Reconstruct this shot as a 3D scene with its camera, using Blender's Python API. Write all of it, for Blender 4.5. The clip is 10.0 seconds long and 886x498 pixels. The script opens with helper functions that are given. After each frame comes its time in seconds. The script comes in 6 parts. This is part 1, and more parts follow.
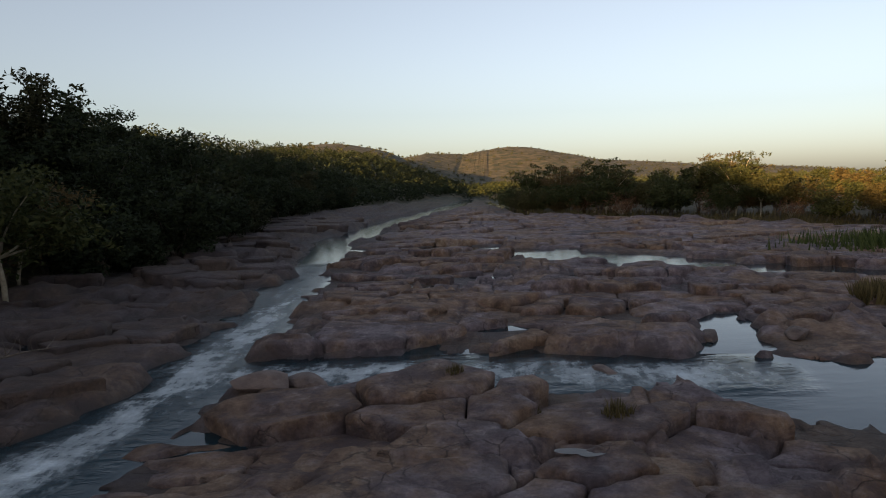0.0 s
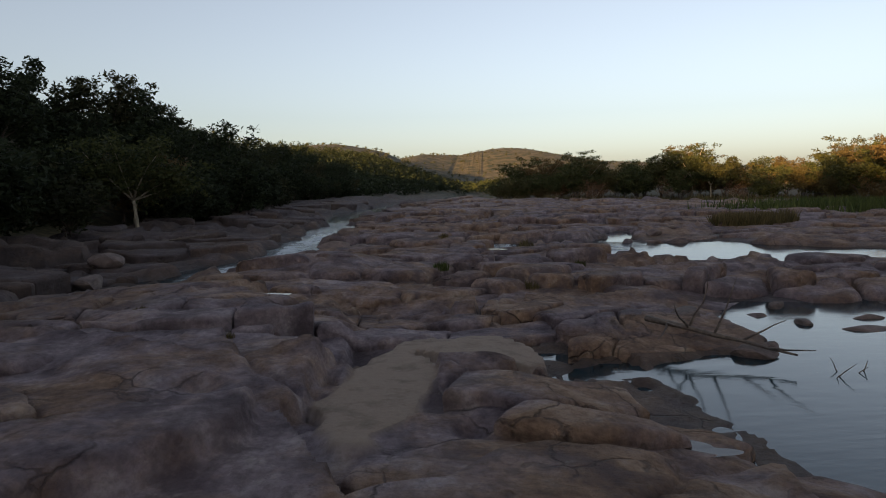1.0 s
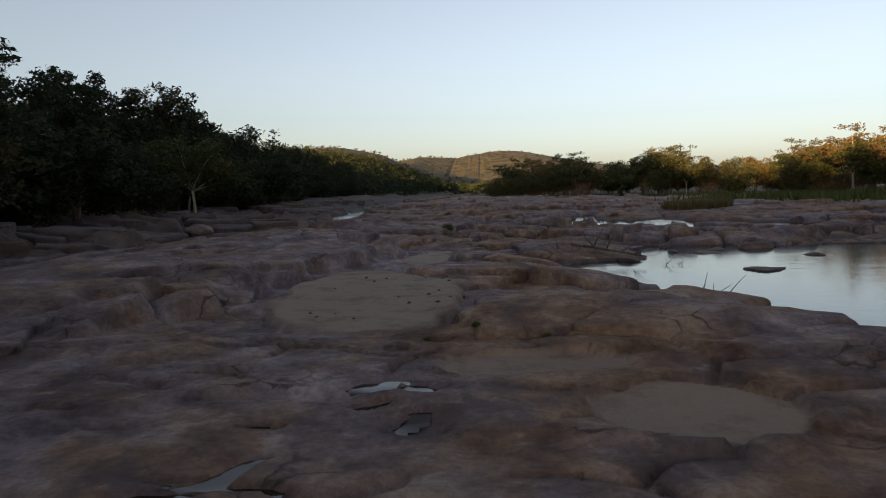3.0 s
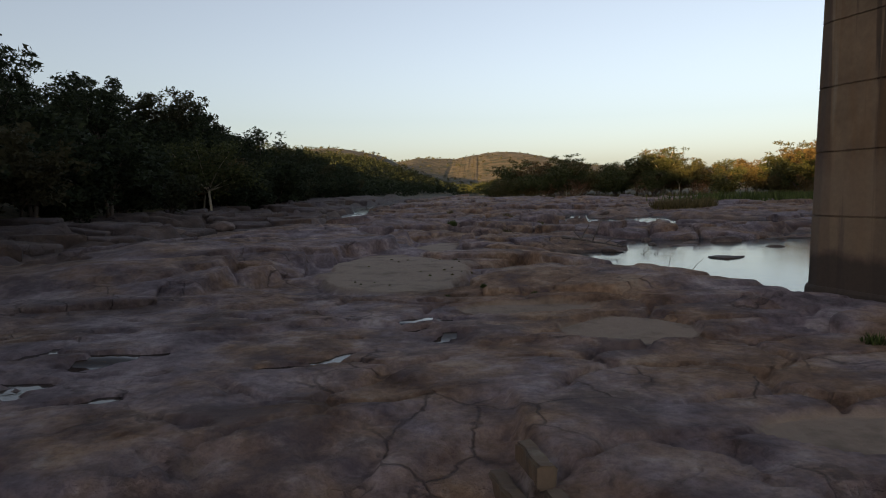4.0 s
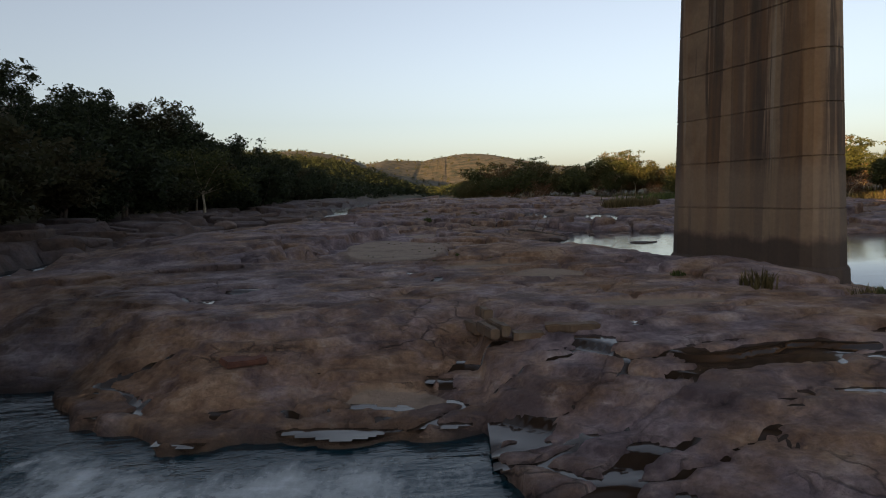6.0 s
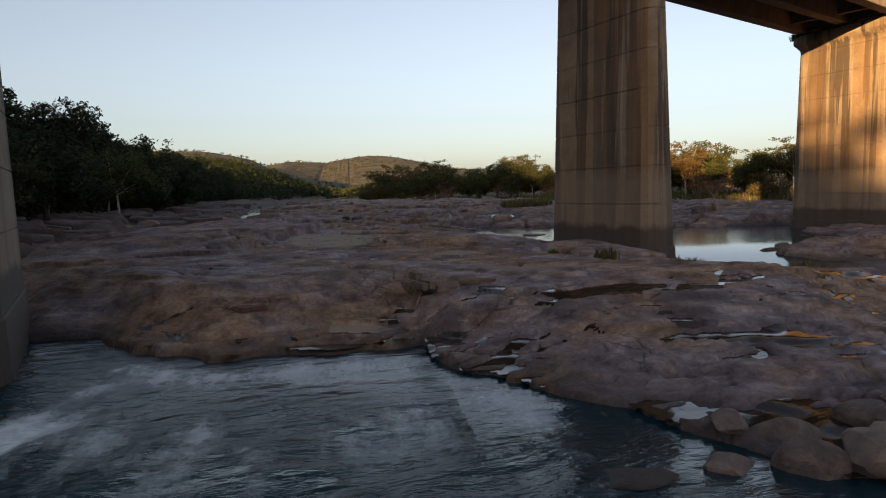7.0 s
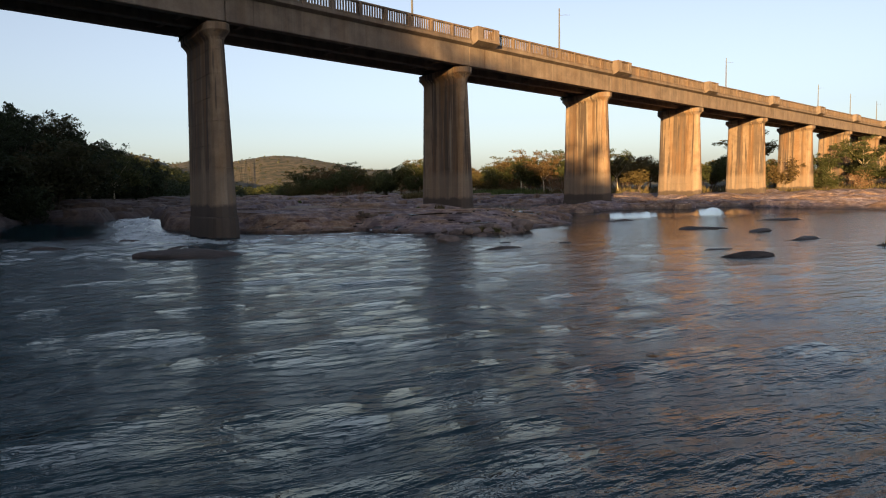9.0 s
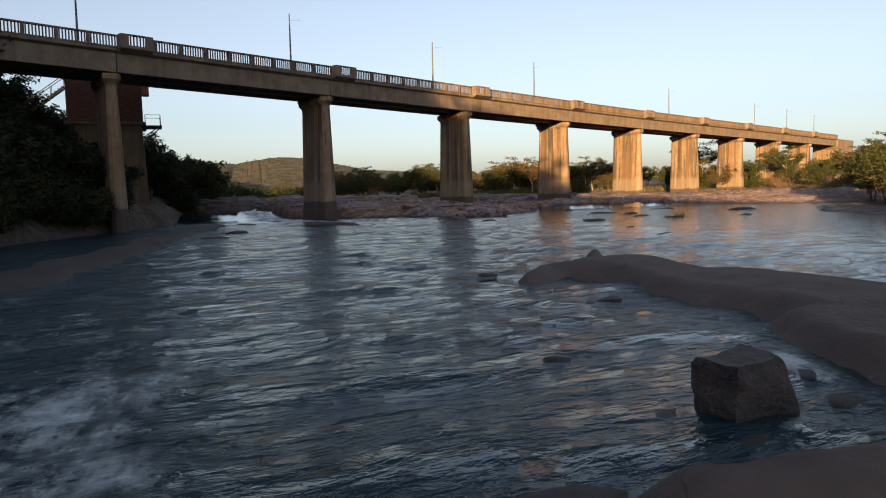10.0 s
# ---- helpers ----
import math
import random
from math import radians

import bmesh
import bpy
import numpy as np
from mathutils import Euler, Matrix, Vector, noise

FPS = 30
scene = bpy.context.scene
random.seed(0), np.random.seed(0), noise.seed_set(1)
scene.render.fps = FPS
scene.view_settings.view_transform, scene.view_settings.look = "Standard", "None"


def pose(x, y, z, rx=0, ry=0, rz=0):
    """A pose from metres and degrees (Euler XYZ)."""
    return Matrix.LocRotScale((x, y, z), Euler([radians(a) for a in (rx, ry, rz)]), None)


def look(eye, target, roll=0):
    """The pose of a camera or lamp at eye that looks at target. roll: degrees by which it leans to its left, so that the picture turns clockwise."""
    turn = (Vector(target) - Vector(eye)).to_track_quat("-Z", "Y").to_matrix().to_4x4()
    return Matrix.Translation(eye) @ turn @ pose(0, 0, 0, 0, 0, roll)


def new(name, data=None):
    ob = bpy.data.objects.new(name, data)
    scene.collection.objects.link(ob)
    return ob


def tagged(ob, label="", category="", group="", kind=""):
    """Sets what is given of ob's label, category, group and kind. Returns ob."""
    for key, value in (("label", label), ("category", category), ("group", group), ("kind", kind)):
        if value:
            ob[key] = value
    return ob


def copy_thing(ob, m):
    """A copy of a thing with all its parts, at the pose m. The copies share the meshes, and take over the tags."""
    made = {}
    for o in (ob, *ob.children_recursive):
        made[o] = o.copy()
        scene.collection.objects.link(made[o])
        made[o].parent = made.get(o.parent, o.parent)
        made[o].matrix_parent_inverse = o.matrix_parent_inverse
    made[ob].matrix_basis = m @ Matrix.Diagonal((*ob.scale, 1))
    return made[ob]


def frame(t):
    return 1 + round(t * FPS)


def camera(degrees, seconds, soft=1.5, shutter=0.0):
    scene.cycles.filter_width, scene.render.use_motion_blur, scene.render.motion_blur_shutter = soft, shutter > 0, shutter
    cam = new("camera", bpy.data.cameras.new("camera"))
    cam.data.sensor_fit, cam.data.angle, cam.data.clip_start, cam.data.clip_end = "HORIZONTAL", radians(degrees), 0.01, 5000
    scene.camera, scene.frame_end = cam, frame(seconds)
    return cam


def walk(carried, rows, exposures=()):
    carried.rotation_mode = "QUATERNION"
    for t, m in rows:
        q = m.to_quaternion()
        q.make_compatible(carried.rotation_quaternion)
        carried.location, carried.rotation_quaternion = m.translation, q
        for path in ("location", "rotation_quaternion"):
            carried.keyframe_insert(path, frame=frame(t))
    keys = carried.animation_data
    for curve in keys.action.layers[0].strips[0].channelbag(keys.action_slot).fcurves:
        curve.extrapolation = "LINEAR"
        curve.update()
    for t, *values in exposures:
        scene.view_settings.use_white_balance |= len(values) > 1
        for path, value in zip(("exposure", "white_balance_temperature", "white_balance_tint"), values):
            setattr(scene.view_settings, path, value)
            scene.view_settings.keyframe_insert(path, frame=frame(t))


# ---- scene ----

# ------------------------------------------------------------------ camera
cam = camera(66.0, 10.0, soft=1.05, shutter=0.0)
PATH = [
    (0, (-1.460, 0.324, 6.750), (-1.611, 2.309, 6.570), -1.2),
    (0.5, (-0.567, -9.174, 5.123), (-0.708, -7.187, 4.939), -1.1),
    (1, (-0.270, -15.591, 4.079), (-0.407, -13.603, 3.904), -1.2),
    (1.5, (-0.164, -19.627, 3.439), (-0.297, -17.638, 3.270), -1.3),
    (2, (-0.066, -22.345, 3.309), (-0.197, -20.356, 3.142), -1.2),
    (2.5, (0.025, -24.650, 3.240), (-0.106, -22.661, 3.073), -1.3),
    (4, (-0.154, -30.384, 3.098), (-0.277, -28.394, 2.934), -1.2),
    (4.5, (-0.114, -32.223, 3.127), (-0.233, -30.234, 2.964), -1.3),
    (5, (-0.145, -34.207, 3.127), (-0.257, -32.216, 2.966), -1.4),
    (6.5, (-0.623, -39.599, 3.040), (-0.540, -37.608, 2.878), -1.6),
    (7, (-1.248, -42.589, 2.992), (-0.999, -40.612, 2.830), -1.5),
    (7.5, (-1.921, -45.921, 2.935), (-1.526, -43.967, 2.771), -1.5),
    (8, (-2.710, -50.470, 2.960), (-2.190, -48.547, 2.790), -1.3),
    (8.5, (-4.300, -58.400, 2.720), (-3.776, -56.475, 2.549), -1.3),
    (9, (-6.400, -70.832, 2.113), (-5.885, -68.906, 1.947), -1.3),
    (9.5, (-9.300, -82.421, 1.991), (-8.777, -80.497, 1.832), -1.3),
    (10, (-14.950, -98.099, 2.235), (-14.439, -96.172, 2.069), -1.6),
]
walk(cam, [(t, look(eye, target, roll)) for t, eye, target, roll in PATH],
     exposures=[(0, 2.18, 6720, 15.0), (6, 2.16, 6750, 15.0), (8.5, 2.19, 6330, 15.5), (10, 2.16, 6280, 15.0)])

# ------------------------------------------------------------------ light
SUN_AZ = math.atan2(-0.50, -0.866)          # towards the sun, from +y clockwise
SUN_EL = radians(7.0)
world = bpy.data.worlds.new("evening_sky")
scene.world = world
world.use_nodes = True
_n = world.node_tree.nodes
_sky = _n.new("ShaderNodeTexSky")
_sky.sky_type = 'NISHITA'
_sky.sun_disc = False
_sky.sun_elevation = SUN_EL
_sky.sun_rotation = SUN_AZ
_sky.altitude = 300
_sky.air_density = 1.0
_sky.dust_density = 1.9
_sky.ozone_density = 2.2
_haze = _n.new("ShaderNodeHueSaturation")
_haze.inputs["Saturation"].default_value = 0.55
world.node_tree.links.new(_sky.outputs[0], _haze.inputs["Color"])
world.node_tree.links.new(_haze.outputs[0], _n["Background"].inputs[0])
_n["Background"].inputs[1].default_value = 0.059
_sd = bpy.data.lights.new("sun", 'SUN')
_sd.energy = 3.6
_sd.angle = radians(0.5)
_sd.color = (1.0, 0.63, 0.25)
_so = new("sun", _sd)
_to_sun = Vector((math.sin(SUN_AZ) * math.cos(SUN_EL), math.cos(SUN_AZ) * math.cos(SUN_EL), math.sin(SUN_EL)))
_so.matrix_world = look(_to_sun * 300, (0, 0, 0))


# ------------------------------------------------------------------ noise
def hash2(ix, iy, s):
    n = (ix.astype(np.int64) * 374761393 + iy.astype(np.int64) * 668265263 + s * 974634777) & 0xffffffff
    n = ((n ^ (n >> 13)) * 1274126177) & 0xffffffff
    n = ((n ^ (n >> 15)) * 2246822519) & 0xffffffff
    return ((n ^ (n >> 16)) & 0xffffff) / float(0x1000000)


def vnoise(x, y, s=0):
    ix, iy = np.floor(x), np.floor(y)
    fx, fy = x - ix, y - iy
    u, v = fx * fx * fx * (fx * (fx * 6 - 15) + 10), fy * fy * fy * (fy * (fy * 6 - 15) + 10)
    a, b = hash2(ix, iy, s), hash2(ix + 1, iy, s)
    c, d = hash2(ix, iy + 1, s), hash2(ix + 1, iy + 1, s)
    return (a + (b - a) * u + (c - a) * v + (a - b - c + d) * u * v) * 2 - 1


def fbm(x, y, s=0, octaves=4):
    z, amp, tot = 0, 1.0, 0
    for o in range(octaves):
        z = z + amp * vnoise(x * 2 ** o + 17.3 * o, y * 2 ** o - 9.1 * o, s + o)
        tot += amp
        amp *= 0.5
    return z / tot


def cells(x, y, s=0):
    """Nearest and second distance to a jittered grid, a random of the cell and its centre."""
    ix, iy = np.floor(x), np.floor(y)
    f1, f2 = np.full(x.shape, 9.0), np.full(x.shape, 9.0)
    rid, cx, cy = np.zeros(x.shape), np.zeros(x.shape), np.zeros(x.shape)
    for dx in (-1, 0, 1):
        for dy in (-1, 0, 1):
            gx, gy = ix + dx, iy + dy
            px, py = gx + 0.1 + 0.8 * hash2(gx, gy, s + 1), gy + 0.1 + 0.8 * hash2(gx, gy, s + 2)
            d = np.hypot(x - px, y - py)
            near = d < f1
            f2 = np.where(near, f1, np.minimum(f2, d))
            rid = np.where(near, hash2(gx, gy, s + 3), rid)
            cx, cy = np.where(near, px, cx), np.where(near, py, cy)
            f1 = np.where(near, d, f1)
    return f1, f2, rid, x - cx, y - cy


def sstep(a, b, x):
    t = np.clip((x - a) / (b - a), 0, 1)
    return t * t * (3 - 2 * t)


# ------------------------------------------------------------------ the lie of the land
WATER_LOW, WATER_UP = -0.22, 0.46


def water_level(x, y):
    return WATER_LOW + (WATER_UP - WATER_LOW) * sstep(-27.5, -14, y) + 0.52 * sstep(6, 32, y)


# streams and pools as capsules: x, y, x, y, half width
STREAMS = [
    (-12, 340, -14, 190, 3.5), (-14, 190, -18.5, 100, 3.2), (-18.5, 100, -18.6, 72, 2.2), (-18.6, 72, -15.0, 51, 1.8), (-15.0, 51, -13.2, 39, 1.1), (-13.2, 39, -11.7, 28, 1.2),
    (-11.7, 28, -11.2, 19, 1.5), (-11.2, 19, -12.2, 12, 1.6), (-12.2, 12, -14.2, 6, 1.2), (-14.2, 6, -16.5, -9, 1.3), (-16.5, -9, -14.0, -24, 2.2), (-14.0, -24, -11.5, -31, 3.0),
    (-9.5, 21.6, 0, 21.8, 1.7), (0, 21.8, 6, 21.6, 2.0), (6, 22.5, 8.0, 28.9, 1.2), (6, 21.2, 11, 19.6, 2.9), (11, 19.6, 22, 13, 3.2),
    (-14, 62, -3, 63, 1.8), (-3, 62.5, 6, 56, 3.0), (6, 56, 14, 47.5, 3.0), (14, 47.5, 23, 42, 2.5), (23, 42, 60, 35, 2.8),
]
POOLS = [
    (5.0, -3.4, 8.6, -11.0, 2.3), (8.6, -11.0, 13.2, -19.5, 2.5), (7.2, 0.6, 9.6, 2.8, 1.7), (8.5, -1.0, 15.5, 1.5, 2.9), (12, -8, 19, -6.5, 4.3), (18, -6, 23, -5, 2.4),
    (13, -14, 17, -11, 3.6), (30, -9, 36, -4, 2.0), (44, 4, 52, 10, 2.5),
]
# rain pools left on the rock: x, y, half length, half width, turn
PUDDLES = [
    (-5.2, -21.7, 0.62, 0.20, 0.7), (-5.5, -22.7, 0.18, 0.11, 0.2), (-4.3, -22.3, 0.20, 0.08, 0.2), (-4.9, -23.5, 0.22, 0.08, 0.9),
    (-2.6, -21.9, 0.42, 0.12, 0.2), (-2.2, -20.4, 0.22, 0.09, 0.1), (-1.3, -19.8, 0.24, 0.09, 0.1),
    (0.5, -29.3, 0.36, 0.16, 0.3), (1.5, -30.2, 0.42, 0.20, 1.1), (-0.5, -29.1, 0.25, 0.09, 0.0), (-1.9, -30.0, 0.24, 0.12, 0.2),
    (0.7, -31.2, 0.22, 0.13, 0.4), (1.6, -31.6, 0.24, 0.13, 0.1), (2.4, -26.7, 0.12, 0.06, 0.1),
    (4.3, -27.9, 1.1, 0.50, 0.25), (6.2, -28.0, 0.80, 0.26, 0.15), (7.6, -27.6, 0.55, 0.22, 0.1), (5.6, -31.0, 0.70, 0.26, 0.2), (3.1, -27.8, 0.30, 0.16, 0.5),
    (0.9, 9.2, 1.1, 0.42, -0.2), (-1.2, 9.5, 0.50, 0.26, 0.1), (-6.3, 1.6, 0.6, 0.34, 0.4), (0.3, 13.6, 0.45, 0.18, 0.2), (2.2, -7.5, 0.35, 0.2, 0.2),
]


def capsule(x, y, c):
    ax, ay, bx, by, r = c
    dx, dy = bx - ax, by - ay
    t = np.clip(((x - ax) * dx + (y - ay) * dy) / (dx * dx + dy * dy), 0, 1)
    return np.hypot(x - ax - t * dx, y - ay - t * dy) - r


SHORE_X = [-60, -24, -19, -13, -9.3, -7.4, -5.9, -4.2, -1.6, 0.1, 0.2, 1.2, 2.2, 3.4, 5.0, 7.0, 9.4, 12.0, 14.5, 17.9, 24, 31, 36, 44, 60]
SHORE_Y = [-8, -10, -13, -24.6, -25.4, -26.3, -28.2, -29.1, -29.0, -28.7, -30.2, -31.6, -33.2, -35.2, -36.6, -36.4, -32.8, -30.6, -28.1, -20.4, -18.4, -18.8, -20, -27, -60]
LEFT_Y = [-200, -90, -60, -50, -40, -30, -10, 15, 35, 48, 100, 140, 200, 300, 450, 900]
LEFT_X = [-36, -33, -30.5, -29, -26.5, -23.8, -24, -27, -27, -26, -35, -38, -34, -25, -22, -60]
RIGHT_Y = [-200, -100, -75, -58, -48, -35, -15, 5, 25, 45, 60, 90, 115, 130, 200, 300, 450]
RIGHT_X = [60, 42, 36, 33, 42, 60, 78, 84, 74, 50, 43, 40, 14, 3, -3, -9, -12]
WEST_Y = [-200, -75, -62, -55, -48, -38, -28, -20]
WEST_X = [50, 34, 28, 27, 33, 43, 50, 52]


def river_sdf(x, y):
    """Signed distance, roughly, to the nearest water's edge: negative under water."""
    w = 0.55 * fbm(x / 3.1, y / 3.1, 41, 3) + 0.22 * fbm(x / 0.8, y / 0.8, 44, 2)
    d = np.full(x.shape, 99.0)
    for c in STREAMS:
        d = np.minimum(d, capsule(x, y, c))
    for c in POOLS:
        d = np.minimum(d, capsule(x, y, c) * 1.0)
    low = (y - np.interp(x, SHORE_X, SHORE_Y)) * 0.8
    low = np.maximum(low, np.interp(y, LEFT_Y, LEFT_X) - x)
    low = np.maximum(low, x - np.interp(y, WEST_Y, WEST_X) - 2.5 * fbm(x / 7, y / 7, 47, 2))
    d = np.minimum(d, low)
    return d + w * np.clip(1.3 + d * 0.1, 0.6, 1.6)


def sand_patch(x, y):
    d = np.full(x.shape, 9.0)
    for cx, cy, a, b in ((-2.4, -13.0, 2.1, 4.5), (-1.9, -5.4, 0.9, 3.4), (-0.7, -2.5, 1.6, 1.3), (3.6, -24.2, 1.3, 0.6), (2.0, -20.0, 1.1, 0.9), (0.5, -18.4, 1.3, 0.55), (-1.2, -27.4, 0.9, 0.5)):
        d = np.minimum(d, np.hypot((x - cx) / a, (y - cy) / b))
    d = d + 0.30 * fbm(x / 1.7, y / 2.2, 61, 3) + 0.10 * fbm(x / 0.5, y / 0.5, 64, 2)
    return 1 - sstep(0.86, 0.95, d)


def bar_height(x, y):
    """The bare bank in the lower river, and the low rock below it."""
    ax = x + 0.30 * fbm(x / 2.5, y / 2.5, 71, 2)
    d = np.minimum(capsule(ax, y, (-8.2, -81.3, -6.0, -79.5, 0.75)), capsule(ax, y, (-4.9, -78.6, -3.5, -76.2, 0.7)))
    d = np.minimum(d, capsule(ax, y, (-5.0, -80.0, -4.6, -84.0, 1.8)))
    d = np.minimum(d, capsule(ax, y, (-4.4, -84.0, -4.2, -90.0, 2.3)))
    d = np.minimum(d, capsule(ax, y, (-6.0, -89.3, -6.7, -92.3, 1.5)))
    d = np.minimum(d, capsule(ax, y, (-5.6, -90.5, -6.2, -99.0, 2.5)))
    d = np.minimum(d, capsule(ax, y, (-12.0, -93.9, -8.0, -93.7, 0.9)))
    lip = 0.13 * np.exp(-(((x + 3.9) / 0.8) ** 2 + ((y + 76.4) / 0.8) ** 2))
    return -0.85 + 1.02 * (1 - sstep(-1.0, 0.45, d)) + lip + 0.10 * fbm(x / 3.5, y / 3.5, 75, 3) + 0.05 * sstep(-1.2, -2.4, d) + (0.03 + 0.10 * sstep(-90, -91.5, y)) * fbm(x / 0.8, y / 0.8, 78, 3)


def terrace(x, y):
    """The raised block beside the sand, with a steep riser towards it."""
    brink = np.interp(y, [-18, -13, -10, -8.6, -6, -2, 2], [-6.2, -4.9, -4.3, -3.1, -2.9, -3.1, -4.2]) + 0.35 * fbm(x / 1.1, y / 1.1, 54, 3)
    return sstep(0.0, -0.18, x - brink) * sstep(-18, -16, y) * sstep(4, 1.5, y) * sstep(-12.5, -9, x)


def bank(x, y):
    """Nearness of the still pools, one at the waterline."""
    d = np.full(x.shape, 99.0)
    for c in POOLS:
        d = np.minimum(d, capsule(x, y, c))
    return 1 - sstep(0.2, 3.4, d)


def basin(x, y):
    """The scooped hollow under a ledge beside the sand."""
    d = np.hypot((x - 2.0) / 2.0, (y + 12.7) / 0.95) + 0.14 * fbm(x / 0.9, y / 0.9, 58, 3)
    return 1 - sstep(0.80, 1.0, d)


def shelf(x, y):
    """The broad lie of the bedrock, before joints and water."""
    z = 0.26 + 0.74 * sstep(-33.5, -25, y) + 0.20 * sstep(-24, -15, y) - 0.16 * sstep(-11, 3, y) + 0.24 * sstep(10, 36, y) + 0.5 * sstep(75, 100, y)
    z = z + (0.12 + 0.14 * sstep(-27, -12, y)) * fbm(x / 12.0, y / 12.0, 1, 3)
    z = z + 0.75 * np.exp(-(((x + 7.0) / 2.6) ** 2 + ((y - 9.0) / 2.4) ** 2))
    ledge = sstep(12.5, 2.0, x - np.interp(y, LEFT_Y, LEFT_X)) * sstep(-14, 2, y)
    wide = np.interp(x, [-4, 2], [2.6, 5.5])
    edge = sstep(-19, -26, y) * (1 - sstep(0.0, 1.0, (river_sdf(x, y) - 0.1) / wide))
    z = z + (WATER_LOW + 0.10 - z) * 0.88 * edge
    z = z - 0.34 * sstep(12, 19, x) * sstep(-5, -12, y)
    return z + ledge * 0.5 - 0.46 * bank(x, y) + 0.36 * terrace(x, y)


def flat_zone(x, y):
    return sstep(-15.5, -17.5, y) * sstep(-11, -9.5, x) * sstep(15, 13, x)


def worn_level(x, y):
    """The flat shelf in low steps, before its pits."""
    z = shelf(x, y)
    wob = 0.55 * fbm(x / 2.6, y / 1.7, 203, 4)
    q = z / 0.13 + wob
    fr = q - np.floor(q)
    return (np.floor(q) + 0.30 * fr + 0.70 * sstep(0.80, 0.98, fr) - wob) * 0.13 + 0.02


def worn_pits(x, y):
    """Depth of potholes, open joints and hollows worn into the flat shelf."""
    some = sstep(-0.22, 0.15, fbm(x / 3.4, y / 2.4, 211, 2))
    pit = 0.15 * some * (0.55 + 0.45 * sstep(-24, -27, y)) * sstep(0.28, 0.40, fbm(x / 0.62, y / 0.36, 213, 3))
    pit = np.maximum(pit, 0.11 * sstep(-23, -27, y) * sstep(0.27, 0.36, fbm(x / 2.3, y / 1.2, 217, 4)))
    ca, sa = math.cos(0.25), math.sin(0.25)
    wx, wy = x + 0.35 * fbm(x / 1.1, y / 1.1, 221, 3), y + 0.35 * fbm(x / 1.1, y / 1.1, 225, 3)
    f1, f2, rid, _, _ = cells((wx * ca + wy * sa) / 2.3, (wy * ca - wx * sa) / 1.15, 229)
    pit = np.maximum(pit, 0.12 * sstep(0.10, 0.03, f2 - f1) * sstep(-0.2, 0.2, fbm(x / 2.0, y / 2.0, 231, 2)))
    for px, py, a, b, turn in PUDDLES:
        if py < -18.5:
            dx, dy = x - px, y - py
            u, v = dx * math.cos(turn) + dy * math.sin(turn), dy * math.cos(turn) - dx * math.sin(turn)
            r = np.hypot(u / a, v / b) + 0.55 * fbm(x / 0.5, y / 0.35, 233, 3)
            pit = np.maximum(pit, 0.13 * sstep(1.10, 0.92, r))
    return pit


